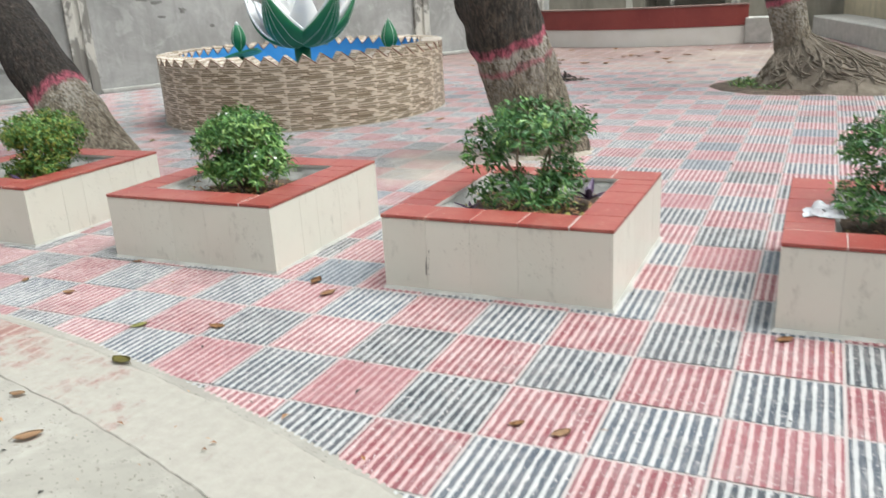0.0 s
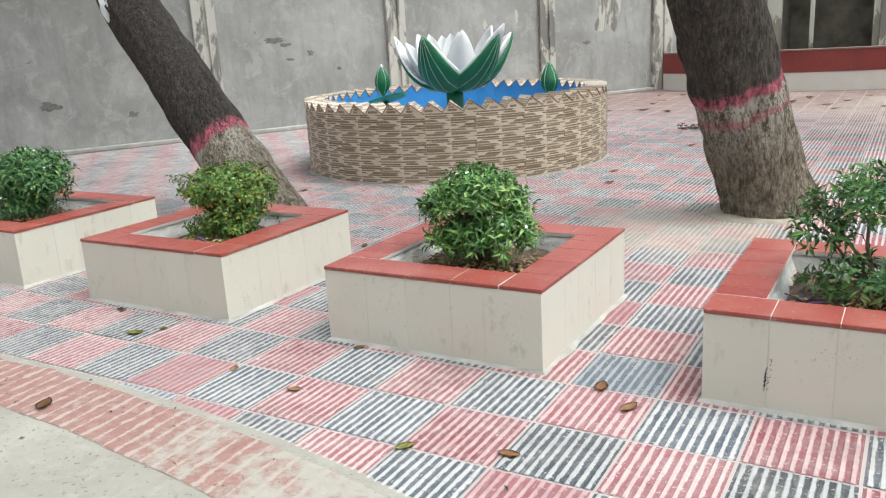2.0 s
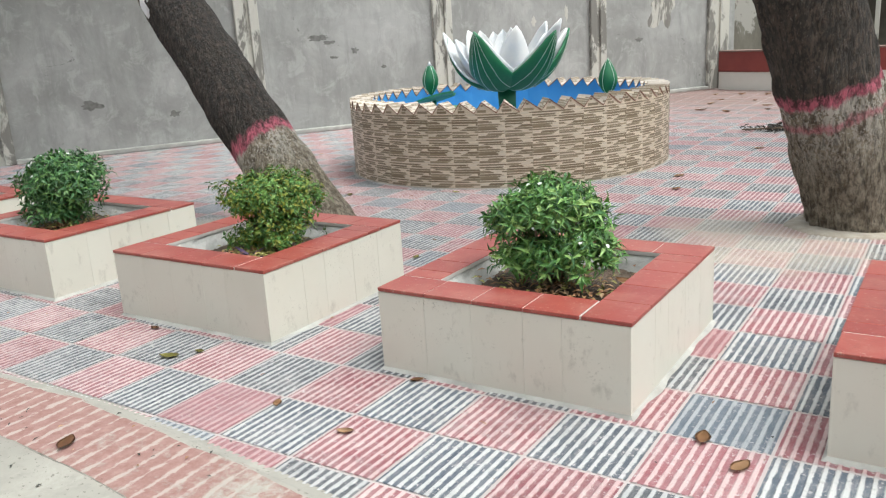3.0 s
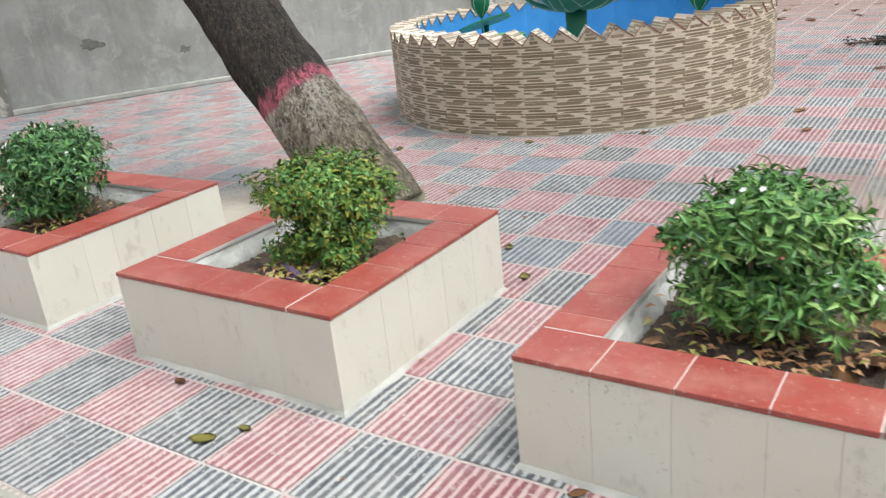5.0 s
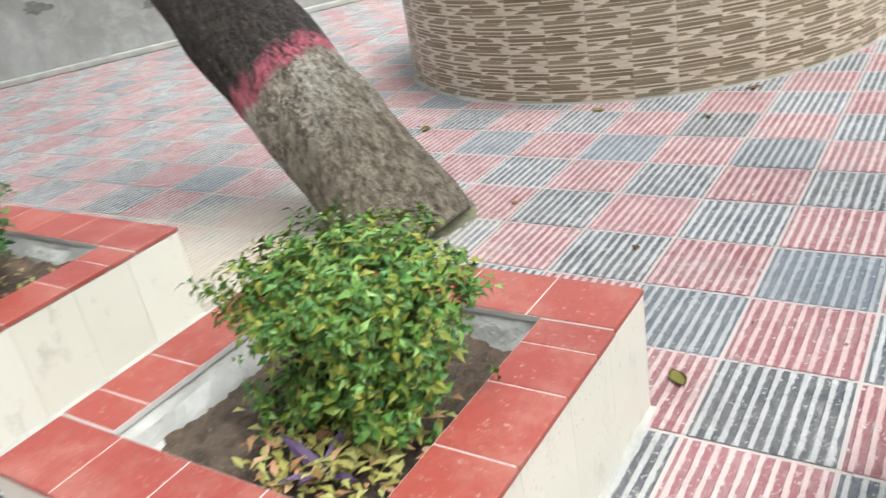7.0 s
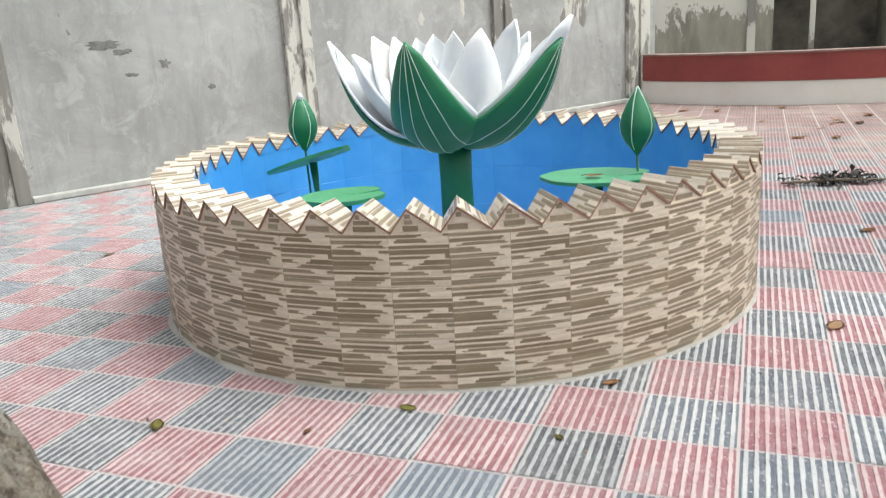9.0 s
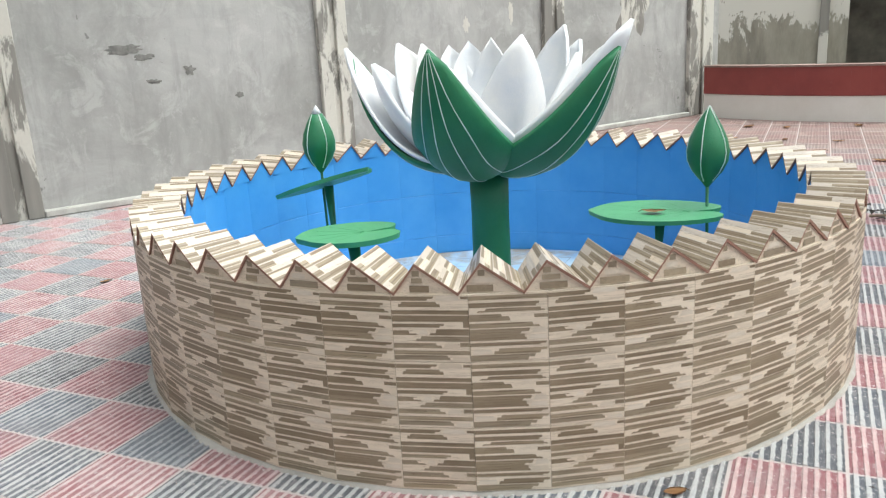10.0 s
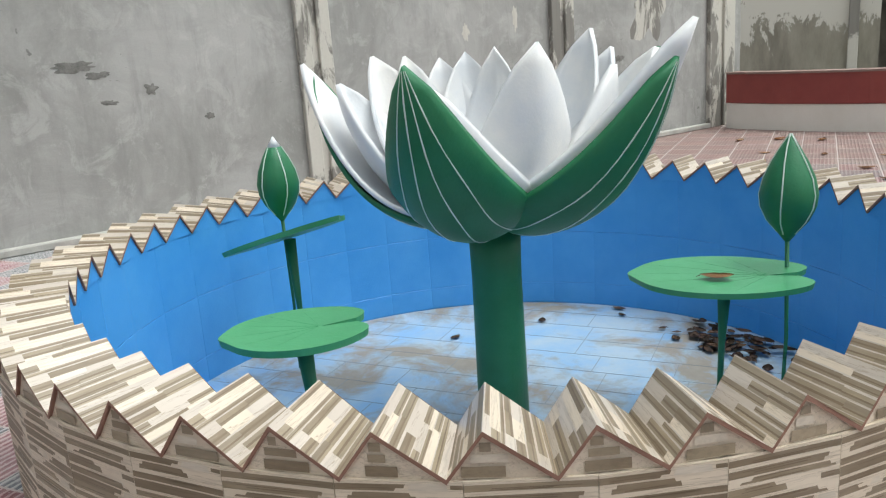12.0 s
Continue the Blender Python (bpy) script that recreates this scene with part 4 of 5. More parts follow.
# ---- trees ----
def trunk_mesh(axis, radius, flare, seed, seg=56, steps=110, ridges=0.085):
    """axis(z) gives the centre at height z; the rings stand square to it."""
    bm = bmesh.new()
    uv = bm.loops.layers.uv.new("UVMap")
    zs = [-0.12 + 4.9 * (i / steps) ** 1.25 for i in range(steps + 1)]
    pts = [axis(z) for z in zs]
    rad = [radius * (1 - 0.02 * max(z, 0)) * (1 + flare * math.exp(-max(z, 0) / 0.16)) for z in zs]

    def wobble(a, i):
        z = zs[i]
        v = Vector((math.cos(a) * 1.3, math.sin(a) * 1.3, z * 0.9 + seed))
        f = Vector((math.cos(a) * 6.5, math.sin(a) * 6.5, z * 3.2 + seed))
        return 1 + 0.07 * noise.noise(v) + ridges * (abs(noise.noise(f)) * 2 - 0.5) + 0.02 * noise.noise(f * 2.3)

    tube(bm, pts, rad, seg, True, wobble, uv, zs)
    return bm, pts[-1], rad[-1]


def tree(name, label, at, axis, radius, flare, bark, seed, crown_leaves=3200, reach=1.0):
    r = random.Random(seed)
    t = thing(name, label, "tree", at)
    bm, tip, rt = trunk_mesh(axis, radius, flare, seed)
    part("trunk", bm, bark, t, smooth=True)
    tips = []
    for k in range(5):
        a = 2 * math.pi * k / 5 + r.uniform(-0.4, 0.4)
        L = r.uniform(1.7, 2.6) * reach
        p = [tip + Vector((0, 0, -0.25))]
        for j in range(1, 6):
            u = j / 5
            p.append(tip + Vector((math.cos(a) * L * u * 0.8 + r.uniform(-0.08, 0.08), math.sin(a) * L * u * 0.8 + r.uniform(-0.08, 0.08), L * u * (0.75 - 0.15 * u))))
        bm = bmesh.new()
        uvl = bm.loops.layers.uv.new("UVMap")
        tube(bm, p, [rt * 0.55 * (1 - 0.14 * j) for j in range(6)], 12, True, None, uvl, [4.9] * 6)
        part("limb", bm, bark, t, smooth=True)
        tips += p[3:]
    bm = bmesh.new()
    for k in range(crown_leaves):
        c = tips[r.randrange(len(tips))] + Vector((r.gauss(0, 0.5 * reach), r.gauss(0, 0.5 * reach), r.gauss(0.25, 0.32)))
        d = Vector((r.gauss(0, 1), r.gauss(0, 1), r.gauss(-0.2, 0.5)))
        leaf(bm, c, d, Vector((0, 0, 1)), r.uniform(0.12, 0.2), r.uniform(0.05, 0.08), 0.15, 0.25)
    tagged(part("crown", bm, LEAF_DEEP, t), kind="stuff")
    return t


def ring_pts(pts):
    """A smooth line through points given at rising heights."""
    def at(z):
        if z <= pts[0][0]:
            (z0, a), (z1, b) = pts[0], pts[1]
        else:
            (z0, a), (z1, b) = next(((p, q) for p, q in zip(pts, pts[1:]) if z <= q[0]), (pts[-2], pts[-1]))
        u = (z - z0) / (z1 - z0)
        return Vector((a[0] + (b[0] - a[0]) * u, a[1] + (b[1] - a[1]) * u, z))
    return at


def trees():
    b1 = (-5.76, 5.48)
    pts = [(0.0, (0.045, 0)), (0.5, (-0.345, 0.02)), (1.0, (-0.785, 0.07)), (2.0, (-1.83, 0.34)), (3.2, (-2.95, 0.68)), (5.0, (-4.3, 1.0))]
    # crown is out of view; thickened and widened to shade the wall and paving
    tree("leaning_tree", "leaning tree, dark trunk with pink ring above flaking limewash", (*b1, 0), ring_pts(pts), 0.288, 0.10, BARK1, 3, 9000, 1.8)
    b2 = (-1.72, 7.0)
    pts = [(0.0, (0, 0)), (1.0, (-0.235, -0.25)), (2.0, (-0.46, -0.49)), (5.0, (-0.9, -0.9))]
    tree("tree", "thick rough-barked tree with pink ring and flaking limewash", (*b2, 0), ring_pts(pts), 0.345, 0.17, BARK2, 11, 1200)
    b3 = (0.22, 11.85)
    pts = [(0.0, (0.10, 0)), (0.5, (0.02, 0)), (1.2, (-0.16, 0)), (2.0, (-0.40, 0.0)), (5.0, (-0.7, 0.2))]
    t3 = tree("rooted_tree", "pale limewashed tree rising from a mass of brown roots", (*b3, 0), ring_pts(pts), 0.235, 0.25, BARK3, 17)
    r = random.Random(5)
    bm = bmesh.new()
    n, m = 36, 12
    rows = []
    for j in range(m + 1):
        u = j / m
        row = []
        for k in range(n):
            a = 2 * math.pi * k / n
            reach = (0.46 + 1.35 * max(0, math.cos(a - 0.1)) ** 1.1 + 0.25 * max(0, -math.sin(a))) * (1 + 0.12 * noise.noise(Vector((math.cos(a) * 2, math.sin(a) * 2, 4))))
            q = 0.12 + (reach - 0.12) * u
            row.append(bm.verts.new((math.cos(a) * q + 0.06, math.sin(a) * q, 0.66 * (1 - u) ** 1.05 * (1 + 0.12 * noise.noise(Vector((a * 2, u * 4, 0)))) - 0.01)))
        rows.append(row)
    for a, b in zip(rows, rows[1:]):
        for k in range(n):
            bm.faces.new((a[k], b[k], b[(k + 1) % n], a[(k + 1) % n]))
    part("root_mound", bm, ROOT, t3, "mound of matted brown roots", smooth=True)
    bm = bmesh.new()
    for k in range(420):
        a = r.uniform(0, 6.283)
        reach = (0.48 + 1.35 * max(0, math.cos(a - 0.1)) ** 1.1 + 0.25 * max(0, -math.sin(a))) * r.uniform(0.75, 1.05)
        u0, u1 = r.uniform(0, 0.6), r.uniform(0.7, 1.0)
        p = []
        for j in range(5):
            u = u0 + (u1 - u0) * j / 4
            q = 0.12 + (reach - 0.12) * u
            aa = a + 0.14 * math.sin(j * 1.7 + k)
            p.append((math.cos(aa) * q + 0.06, math.sin(aa) * q, 0.67 * (1 - u) ** 1.05 + r.uniform(0.0, 0.025)))
        tube(bm, p, [0.016, 0.015, 0.013, 0.011, 0.006], 5, False)
    tagged(part("root_fibres", bm, ROOT, t3), kind="stuff")
    bm = bmesh.new()
    for k in range(420):
        a, q = r.uniform(2.4, 4.6), r.uniform(0.30, 0.80)
        leaf(bm, Vector((math.cos(a) * q, math.sin(a) * q * 1.0, 0.01 + 0.10 * r.random() * (1 - q))), Vector((r.gauss(0, 1), r.gauss(0, 1), r.uniform(0.2, 1.4))), Vector((0, 0, 1)), r.uniform(0.04, 0.10), r.uniform(0.012, 0.03), 0.2, 0.3, 0 if r.random() < 0.7 else 1)
    g = tagged(part("weed_patch", bm, [LEAF_MID, LEAF_YELLOW]), "green weeds growing at the foot of the tree", "weeds", kind="stuff")
    g.location = (*b3, 0)
    # earth rings at the feet of the trunks
    for (x, y, rx, ry, mat, nm, lab) in ((-5.80, 5.54, 0.44, 0.36, MOSS, "moss_ring", "mossy earth collar round the leaning trunk"), (-1.74, 6.93, 0.50, 0.45, plain("sand_fill", (0.33, 0.285, 0.225), (0.50, 0.445, 0.37), 9, 0.95, 0.8, 30.0, dist=0.015), "sand_collar", "sandy fill round the tree foot"), (0.25, 11.75, 1.05, 0.95, SOIL, "earth_bed", "bare earth bed round the rooted tree")):
        bm = bmesh.new()
        n = 48
        c = bm.verts.new((x, y, 0.03))
        rings = []
        for q, z in ((0.6, 0.028), (0.9, 0.016), (1.0, -0.004)):
            rings.append([bm.verts.new((x + rx * q * math.cos(2 * math.pi * k / n) * (1 + 0.12 * noise.noise(Vector((k * 0.3, x, 0)))), y + ry * q * math.sin(2 * math.pi * k / n) * (1 + 0.12 * noise.noise(Vector((k * 0.3, x, 5)))), z)) for k in range(n)])
        for k in range(n):
            bm.faces.new((c, rings[0][k], rings[0][(k + 1) % n]))
        for a, b in zip(rings, rings[1:]):
            for k in range(n):
                bm.faces.new((a[k], b[k], b[(k + 1) % n], a[(k + 1) % n]))
        tagged(part(nm, bm, mat, smooth=True), lab, "earth", kind="structure")
    # plastic bag caught on the leaning trunk
    bag = thing("plastic_bag", "crumpled white plastic bag tied to the leaning trunk", "plastic bag", (-7.62, 5.58, 2.02))
    bm = bmesh.new()
    bmesh.ops.create_icosphere(bm, subdivisions=3, radius=0.11)
    for v in bm.verts:
        v.co = Vector((v.co.x * 0.8, v.co.y * 0.45, v.co.z * 1.3)) * (1 + 0.5 * noise.noise(v.co * 16))
    part("bag", bm, PLASTIC, bag, smooth=False)


# ---- lotus fountain ----
TEETH, VALLEY0, LEAN = 53, -65.26, 0.348      # teeth, angle of one valley, where the peak stands between two valleys
ZV, ZP, RI, POOL_Z = 0.770, 0.875, 1.668, -0.045
NT, J0 = 44, -87.4


def printed_tile(name, w, h, seed, t=0.008):
    """A wall tile with a printed ledge-stone pattern: thin strips of several tones on a sand ground."""
    r = random.Random(seed)
    bm = bmesh.new()
    box(bm, -w / 2, w / 2, 0, t, 0, h)
    y = -0.0006
    rows = 10
    hh = h / rows
    for k in range(rows):
        zb = k * hh
        x = -w / 2 - r.uniform(0, 0.10)
        dark = r.random() < 0.75
        while x < w / 2:
            L = r.uniform(0.14, 0.36) if dark else r.uniform(0.035, 0.10)
            xa, xb = max(x, -w / 2), min(x + L, w / 2)
            x += L
            if dark and xb - xa > 0.02:
                mat = 1 if r.random() < 0.62 else 2
                lo, hi = zb + hh * r.choice((0.0, 0.08, 0.14, 0.3)), zb + hh * r.choice((1.0, 0.92, 0.84, 0.7))
                mid = lo + (hi - lo) * r.uniform(0.35, 0.65)
                c0 = r.uniform(0.006, 0.03) if xa > -w / 2 else 0.0
                c1 = r.uniform(0.006, 0.03) if xb < w / 2 else 0.0
                up = r.random() < 0.5        # a strip ends in a step with a slanted corner
                e0 = (xa, lo), (xa + c0 * 0.2, mid), (xa + c0, mid), (xa + c0 * 1.2, hi)
                e1 = (xb - c1 * 1.2, hi), (xb - c1, mid), (xb - c1 * 0.2, mid), (xb, lo)
                if up:
                    e1 = (xb, hi), (xb - c1 * 0.2, mid), (xb - c1, mid), (xb - c1 * 1.2, lo)
                if xb - xa > 0.08:
                    pts = list(e0 if c0 else ((xa, lo), (xa, hi))) + list(e1 if c1 else ((xb, hi), (xb, lo)))
                else:
                    pts = [(xa, lo), (xa, hi), (xb, hi), (xb, lo)]
                bm.faces.new([bm.verts.new((px, y, pz)) for px, pz in pts[::-1]]).material_index = mat
                for j in range(2):           # thin dark grain lines along the strip
                    gz = lo + (hi - lo) * r.uniform(0.15, 0.85)
                    g0, g1 = xa + (xb - xa) * r.uniform(0.12, 0.3), xb - (xb - xa) * r.uniform(0.12, 0.4)
                    g = [bm.verts.new((px, y - 0.0004, pz)) for px, pz in ((g0, gz), (g1, gz + 0.0006), (g1, gz + hh * 0.10), (g0, gz + hh * 0.05))]
                    bm.faces.new(g).material_index = 4
            elif xb - xa > 0.04 and r.random() < 0.5:
                g = [bm.verts.new((px, y, pz)) for px, pz in ((xa + 0.004, zb + hh * 0.15), (xb - 0.004, zb + hh * 0.15), (xb - 0.01, zb + hh * 0.8), (xa + 0.012, zb + hh * 0.8))]
                bm.faces.new(g).material_index = 3
            dark = not dark
    me = bpy.data.meshes.new(name)
    bm.to_mesh(me)
    bm.free()
    for m in (PRINT_BASE, PRINT_BROWN, PRINT_GREY, PRINT_PALE, DARK_GRAIN):
        me.materials.append(m)
    return me


RIM_BASE = print_ground("cream_rim_print", (0.50, 0.43, 0.36), (0.60, 0.53, 0.45), 0.30)
DARK_GRAIN = plain("dark_grain_print", (0.17, 0.12, 0.075), (0.22, 0.165, 0.105), 9.0, 0.45, 0.05)


def fountain():
    f = thing("fountain", "round lotus pool clad in brown printed stone tiles", "fountain", (FX, FY, 0))
    # core ring with a toothed top
    bm = bmesh.new()
    n = TEETH * 2
    pitch = 360.0 / TEETH
    rows = []
    for i in range(n):
        peak = i % 2
        a = radians(VALLEY0 + pitch * (i // 2 + (LEAN if peak else 0.0)))
        z = (ZP if peak else ZV) - 0.012
        rows.append([bm.verts.new((q * math.cos(a), q * math.sin(a), zz)) for q, zz in ((RI + 0.0022, POOL_Z - 0.02), (FR - 0.012, POOL_Z - 0.02), (FR - 0.012, z), (RI + 0.0022, z))])
    for i in range(n):
        p, q = rows[i], rows[(i + 1) % n]
        for k in range(4):
            fc = bm.faces.new((p[k], p[(k + 1) % 4], q[(k + 1) % 4], q[k]))
            fc.material_index = 1 if k == 3 else 0
    core = part("wall", bm, [PRINT_BASE, BLUE], f, "masonry ring wall with a toothed top")
    # outer cladding, three courses
    w = 2 * FR * math.tan(math.pi / NT)
    for course, (z0, z1) in enumerate(((0.012, 0.262), (0.264, 0.514), (0.516, 0.764))):
        pair = [printed_tile("wall_tile", w - 0.0016, z1 - z0, 31 + v) for v in range(2)]
        for k in range(NT):
            a = radians(J0 + (k + 0.5) * 360 / NT)
            m = Matrix.Translation((math.cos(a) * FR, math.sin(a) * FR, z0)) @ Matrix.Rotation(a + math.pi / 2, 4, "Z")
            shared("wall_tile", pair[k % 2], core, m)
    # mortar skirt at the foot
    bm = bmesh.new()
    for k in range(92):
        a0, a1 = 2 * math.pi * k / 92, 2 * math.pi * (k + 1) / 92
        w0, w1 = (0.016 + 0.05 * max(0, noise.noise(Vector((math.cos(a) * 5, math.sin(a) * 5, 1)))) for a in (a0, a1))
        pts = [bm.verts.new((math.cos(a) * q, math.sin(a) * q, z)) for a, q, z in ((a0, FR - 0.004, 0.012), (a0, FR + w0, -0.003), (a1, FR + w1, -0.003), (a1, FR - 0.004, 0.012))]
        bm.faces.new(pts)
    part("mortar_skirt", bm, plain("dirty_mortar", (0.30, 0.28, 0.25), (0.46, 0.43, 0.39), 6, 0.9, 0.5), f)
    # gable tiles under each tooth and the sloping rim tiles
    back, ahead = radians(-pitch * LEAN), radians(pitch * (1 - LEAN))     # from a peak to the valleys beside it
    for k in range(TEETH):
        a = radians(VALLEY0 + pitch * (k + LEAN))
        bm = bmesh.new()
        q = FR - 0.004
        pts = []
        for off, z in ((back, ZV - 0.006), (ahead, ZV - 0.006), (0, ZP - 0.010)):
            pts.append((math.cos(a + off) * q, math.sin(a + off) * q, z))
        outer = [bm.verts.new(p) for p in pts]
        inner = [bm.verts.new((p[0] * (1 - 0.006), p[1] * (1 - 0.006), p[2])) for p in pts]
        bm.faces.new(outer)
        bm.faces.new(inner[::-1])
        for j in range(3):
            bm.faces.new((outer[j], inner[j], inner[(j + 1) % 3], outer[(j + 1) % 3]))
        rg = random.Random(900 + k)
        for u0, u1, mt in ((0.06, 0.30, rg.choice((1, 2))), (0.38, 0.56, rg.choice((1, 2, 3))), (0.62, 0.82, 2)):
            s0, s1 = rg.uniform(-0.9, -0.3), rg.uniform(0.3, 0.9)
            quad = []
            for u, sd in ((u0, s0), (u0, s1), (u1, s1), (u1, s0)):
                aa = a + (ahead * sd if sd > 0 else -back * sd) * (1 - u1)
                quad.append(bm.verts.new((math.cos(aa) * (q + 0.0014), math.sin(aa) * (q + 0.0014), ZV - 0.006 + (ZP - ZV - 0.004) * u)))
            bm.faces.new(quad).material_index = mt
        part("gable_tile", bm, [PRINT_BASE, PRINT_BROWN, PRINT_GREY, PRINT_PALE], core)
    slopes = []
    for v in range(4):
        r = random.Random(60 + v)
        for sgn in (1, -1):
            bm = bmesh.new()
            # local frame: x radial outward from RI-0.01 to FR+0.02, y across the slope 0..1 (peak to valley)
            x0, x1 = RI - 0.012, FR + 0.005

            def P(x, u, lift):
                ang = (ahead if sgn > 0 else back) * u
                z = ZP + (ZV - ZP) * u + lift
                return (math.cos(ang) * x, math.sin(ang) * x, z)

            def quad(xa, xb, ua, ub, lift, mat):
                fc = bm.faces.new([bm.verts.new(P(x, u, lift)) for x, u in ((xa, ua), (xb, ua), (xb, ub), (xa, ub))])
                fc.material_index = mat
            # slab
            vs = [bm.verts.new(P(x, u, l)) for l in (-0.012, -0.006) for u in (0.0, 1.0) for x in (x0, x1)]
            for idx, mt in (((0, 1, 3, 2), 5), ((4, 6, 7, 5), 0), ((0, 4, 5, 1), 5), ((2, 3, 7, 6), 5), ((0, 2, 6, 4), 5), ((1, 5, 7, 3), 5)):
                bm.faces.new([vs[i] for i in idx]).material_index = mt
            u = 0.0
            while u < 0.999:
                du = r.uniform(0.06, 0.17) * (1.0 if sgn > 0 else 1.6)
                ub = 1.0 if u + du > 0.95 else u + du
                x = x0
                while x < x1 - 0.001:
                    L = r.uniform(0.06, 0.22)
                    xb = x1 if x + L > x1 - 0.03 else x + L
                    c = r.random()
                    mt = 1 if c < 0.32 else 2 if c < 0.60 else 3 if c < 0.74 else 0
                    if mt in (1, 2):      # strip with a pale seam and a dark grain line
                        um, un = u + (ub - u) * r.uniform(0.12, 0.25), u + (ub - u) * r.uniform(0.5, 0.7)
                        quad(x, xb, u, um, 0.0, 0)
                        quad(x, xb, um, un, 0.0, mt)
                        quad(x, xb, un, un + (ub - un) * 0.4, 0.0, 4)
                        quad(x, xb, un + (ub - un) * 0.4, ub, 0.0, mt)
                    else:
                        quad(x, xb, u, ub, 0.0, mt)
                    x = xb
                u = ub
            for xa, xb in ((x0, x0), (x1, x1)):   # tile edges
                fc = bm.faces.new([bm.verts.new(P(xa, uu, l)) for uu, l in ((0, -0.006), (1, -0.006), (1, 0.0), (0, 0.0))])
                fc.material_index = 5
            me = bpy.data.meshes.new("rim_tile")
            bm.to_mesh(me)
            bm.free()
            for m in (RIM_BASE, PRINT_BROWN, PRINT_GREY, PRINT_BASE, DARK_GRAIN, TERRACOTTA):
                me.materials.append(m)
            slopes.append((sgn, me))
    ups = [m for s, m in slopes if s > 0]
    downs = [m for s, m in slopes if s < 0]
    rr = random.Random(2)
    for k in range(TEETH):
        a = radians(VALLEY0 + pitch * (k + LEAN))
        m = Matrix.Rotation(a, 4, "Z")
        shared("rim_tile", rr.choice(ups), f, m)
        shared("rim_tile", rr.choice(downs), f, m)
    # blue inner cladding
    ni = 40
    for z0, z1 in ((POOL_Z + 0.004, 0.09), (0.093, 0.42), (0.423, 0.760)):
        wi = 2 * RI * math.tan(math.pi / ni) - 0.0025
        me = box_mesh("inner_tile", (wi, 0.008, z1 - z0), BLUE, 0.002)
        for k in range(ni):
            a = 2 * math.pi * (k + 0.5) / ni
            shared("inner_tile", me, core, Matrix.Translation((math.cos(a) * RI, math.sin(a) * RI, (z0 + z1) / 2)) @ Matrix.Rotation(a + math.pi / 2, 4, "Z"))
    for k in range(TEETH):   # painted gables inside
        bm = bmesh.new()
        a = radians(VALLEY0 + pitch * (k + LEAN))
        q = RI - 0.003
        bm.faces.new([bm.verts.new((math.cos(a + o) * q, math.sin(a + o) * q, z)) for o, z in ((ahead, ZV - 0.012), (back, ZV - 0.012), (0, ZP - 0.012))])
        part("inner_gable", bm, BLUE, core)
    # floor of blue painted slabs
    bm = bmesh.new()
    ring_wall(bm, 0, 0, 0.02, RI, POOL_Z - 0.02, POOL_Z, seg=72)
    part("pool_floor", bm, POND_FLOOR, f, "faded blue painted floor with dried mud")
    bm = bmesh.new()
    r = random.Random(8)
    for row in range(-7, 8):
        y = row * 0.21
        hw = math.sqrt(max(0, (RI - 0.03) ** 2 - y * y))
        if hw > 0.1:
            box(bm, -hw, hw, y - 0.0015, y + 0.0015, POOL_Z + 0.0005, POOL_Z + 0.0012)
        x = -hw + (0.15 if row % 2 else 0.3)
        while x < hw:
            box(bm, x - 0.0015, x + 0.0015, y, min(y + 0.21, RI), POOL_Z + 0.0005, POOL_Z + 0.0012) if x * x + (y + 0.21) ** 2 < (RI - 0.03) ** 2 else None
            x += 0.40
    part("floor_joints", bm, plain("joint_dirt", (0.20, 0.24, 0.27), (0.28, 0.30, 0.31), 9, 0.9), f)


def petal(bm, az, base, ctrl, width, curl, thick, crease=0.0, nu=18, nv=10, power=0.8):
    """A boat-shaped petal, closed and thick. base and ctrl: (r, z) control points of its midline. Returns the outer surface for veins."""
    P = [Vector((base[0], base[1]))] + [Vector(c) for c in ctrl]
    ca, sa = math.cos(az), math.sin(az)

    def mid(u):
        a, b, c, d = P
        return a * (1 - u) ** 3 + b * 3 * u * (1 - u) ** 2 + c * 3 * u * u * (1 - u) + d * u ** 3

    def at(u, v, off):
        q = mid(u)
        t = (mid(min(u + 0.01, 1)) - mid(max(u - 0.01, 0))).normalized()
        nin = Vector((-t.y, t.x))        # towards the axis and up
        wd = width * max(0.0, math.sin(math.pi * min(1, (0.07 + 0.93 * u) ** power))) ** 0.68
        s = wd * v
        lift = curl * wd * v * v + crease * wd * (abs(v) - 0.5)
        rr = q.x + nin.x * (lift + off)
        zz = q.y + nin.y * (lift + off)
        return Vector((ca * rr - sa * s, sa * rr + ca * s, zz))

    inner = [[bm.verts.new(at(i / nu, 2 * j / nv - 1, thick / 2)) for j in range(nv + 1)] for i in range(nu + 1)]
    outer = [[bm.verts.new(at(i / nu, 2 * j / nv - 1, -thick / 2)) for j in range(nv + 1)] for i in range(nu + 1)]
    for i in range(nu):
        for j in range(nv):
            bm.faces.new((inner[i][j], inner[i + 1][j], inner[i + 1][j + 1], inner[i][j + 1]))
            bm.faces.new((outer[i][j], outer[i][j + 1], outer[i + 1][j + 1], outer[i + 1][j]))
        for j in (0, nv):
            q = (inner[i][j], outer[i][j], outer[i + 1][j], inner[i + 1][j])
            bm.faces.new(q if j == 0 else q[::-1])
    for i in (0, nu):
        for j in range(nv):
            q = (inner[i][j], inner[i][j + 1], outer[i][j + 1], outer[i][j])
            bm.faces.new(q if i == 0 else q[::-1])
    return at


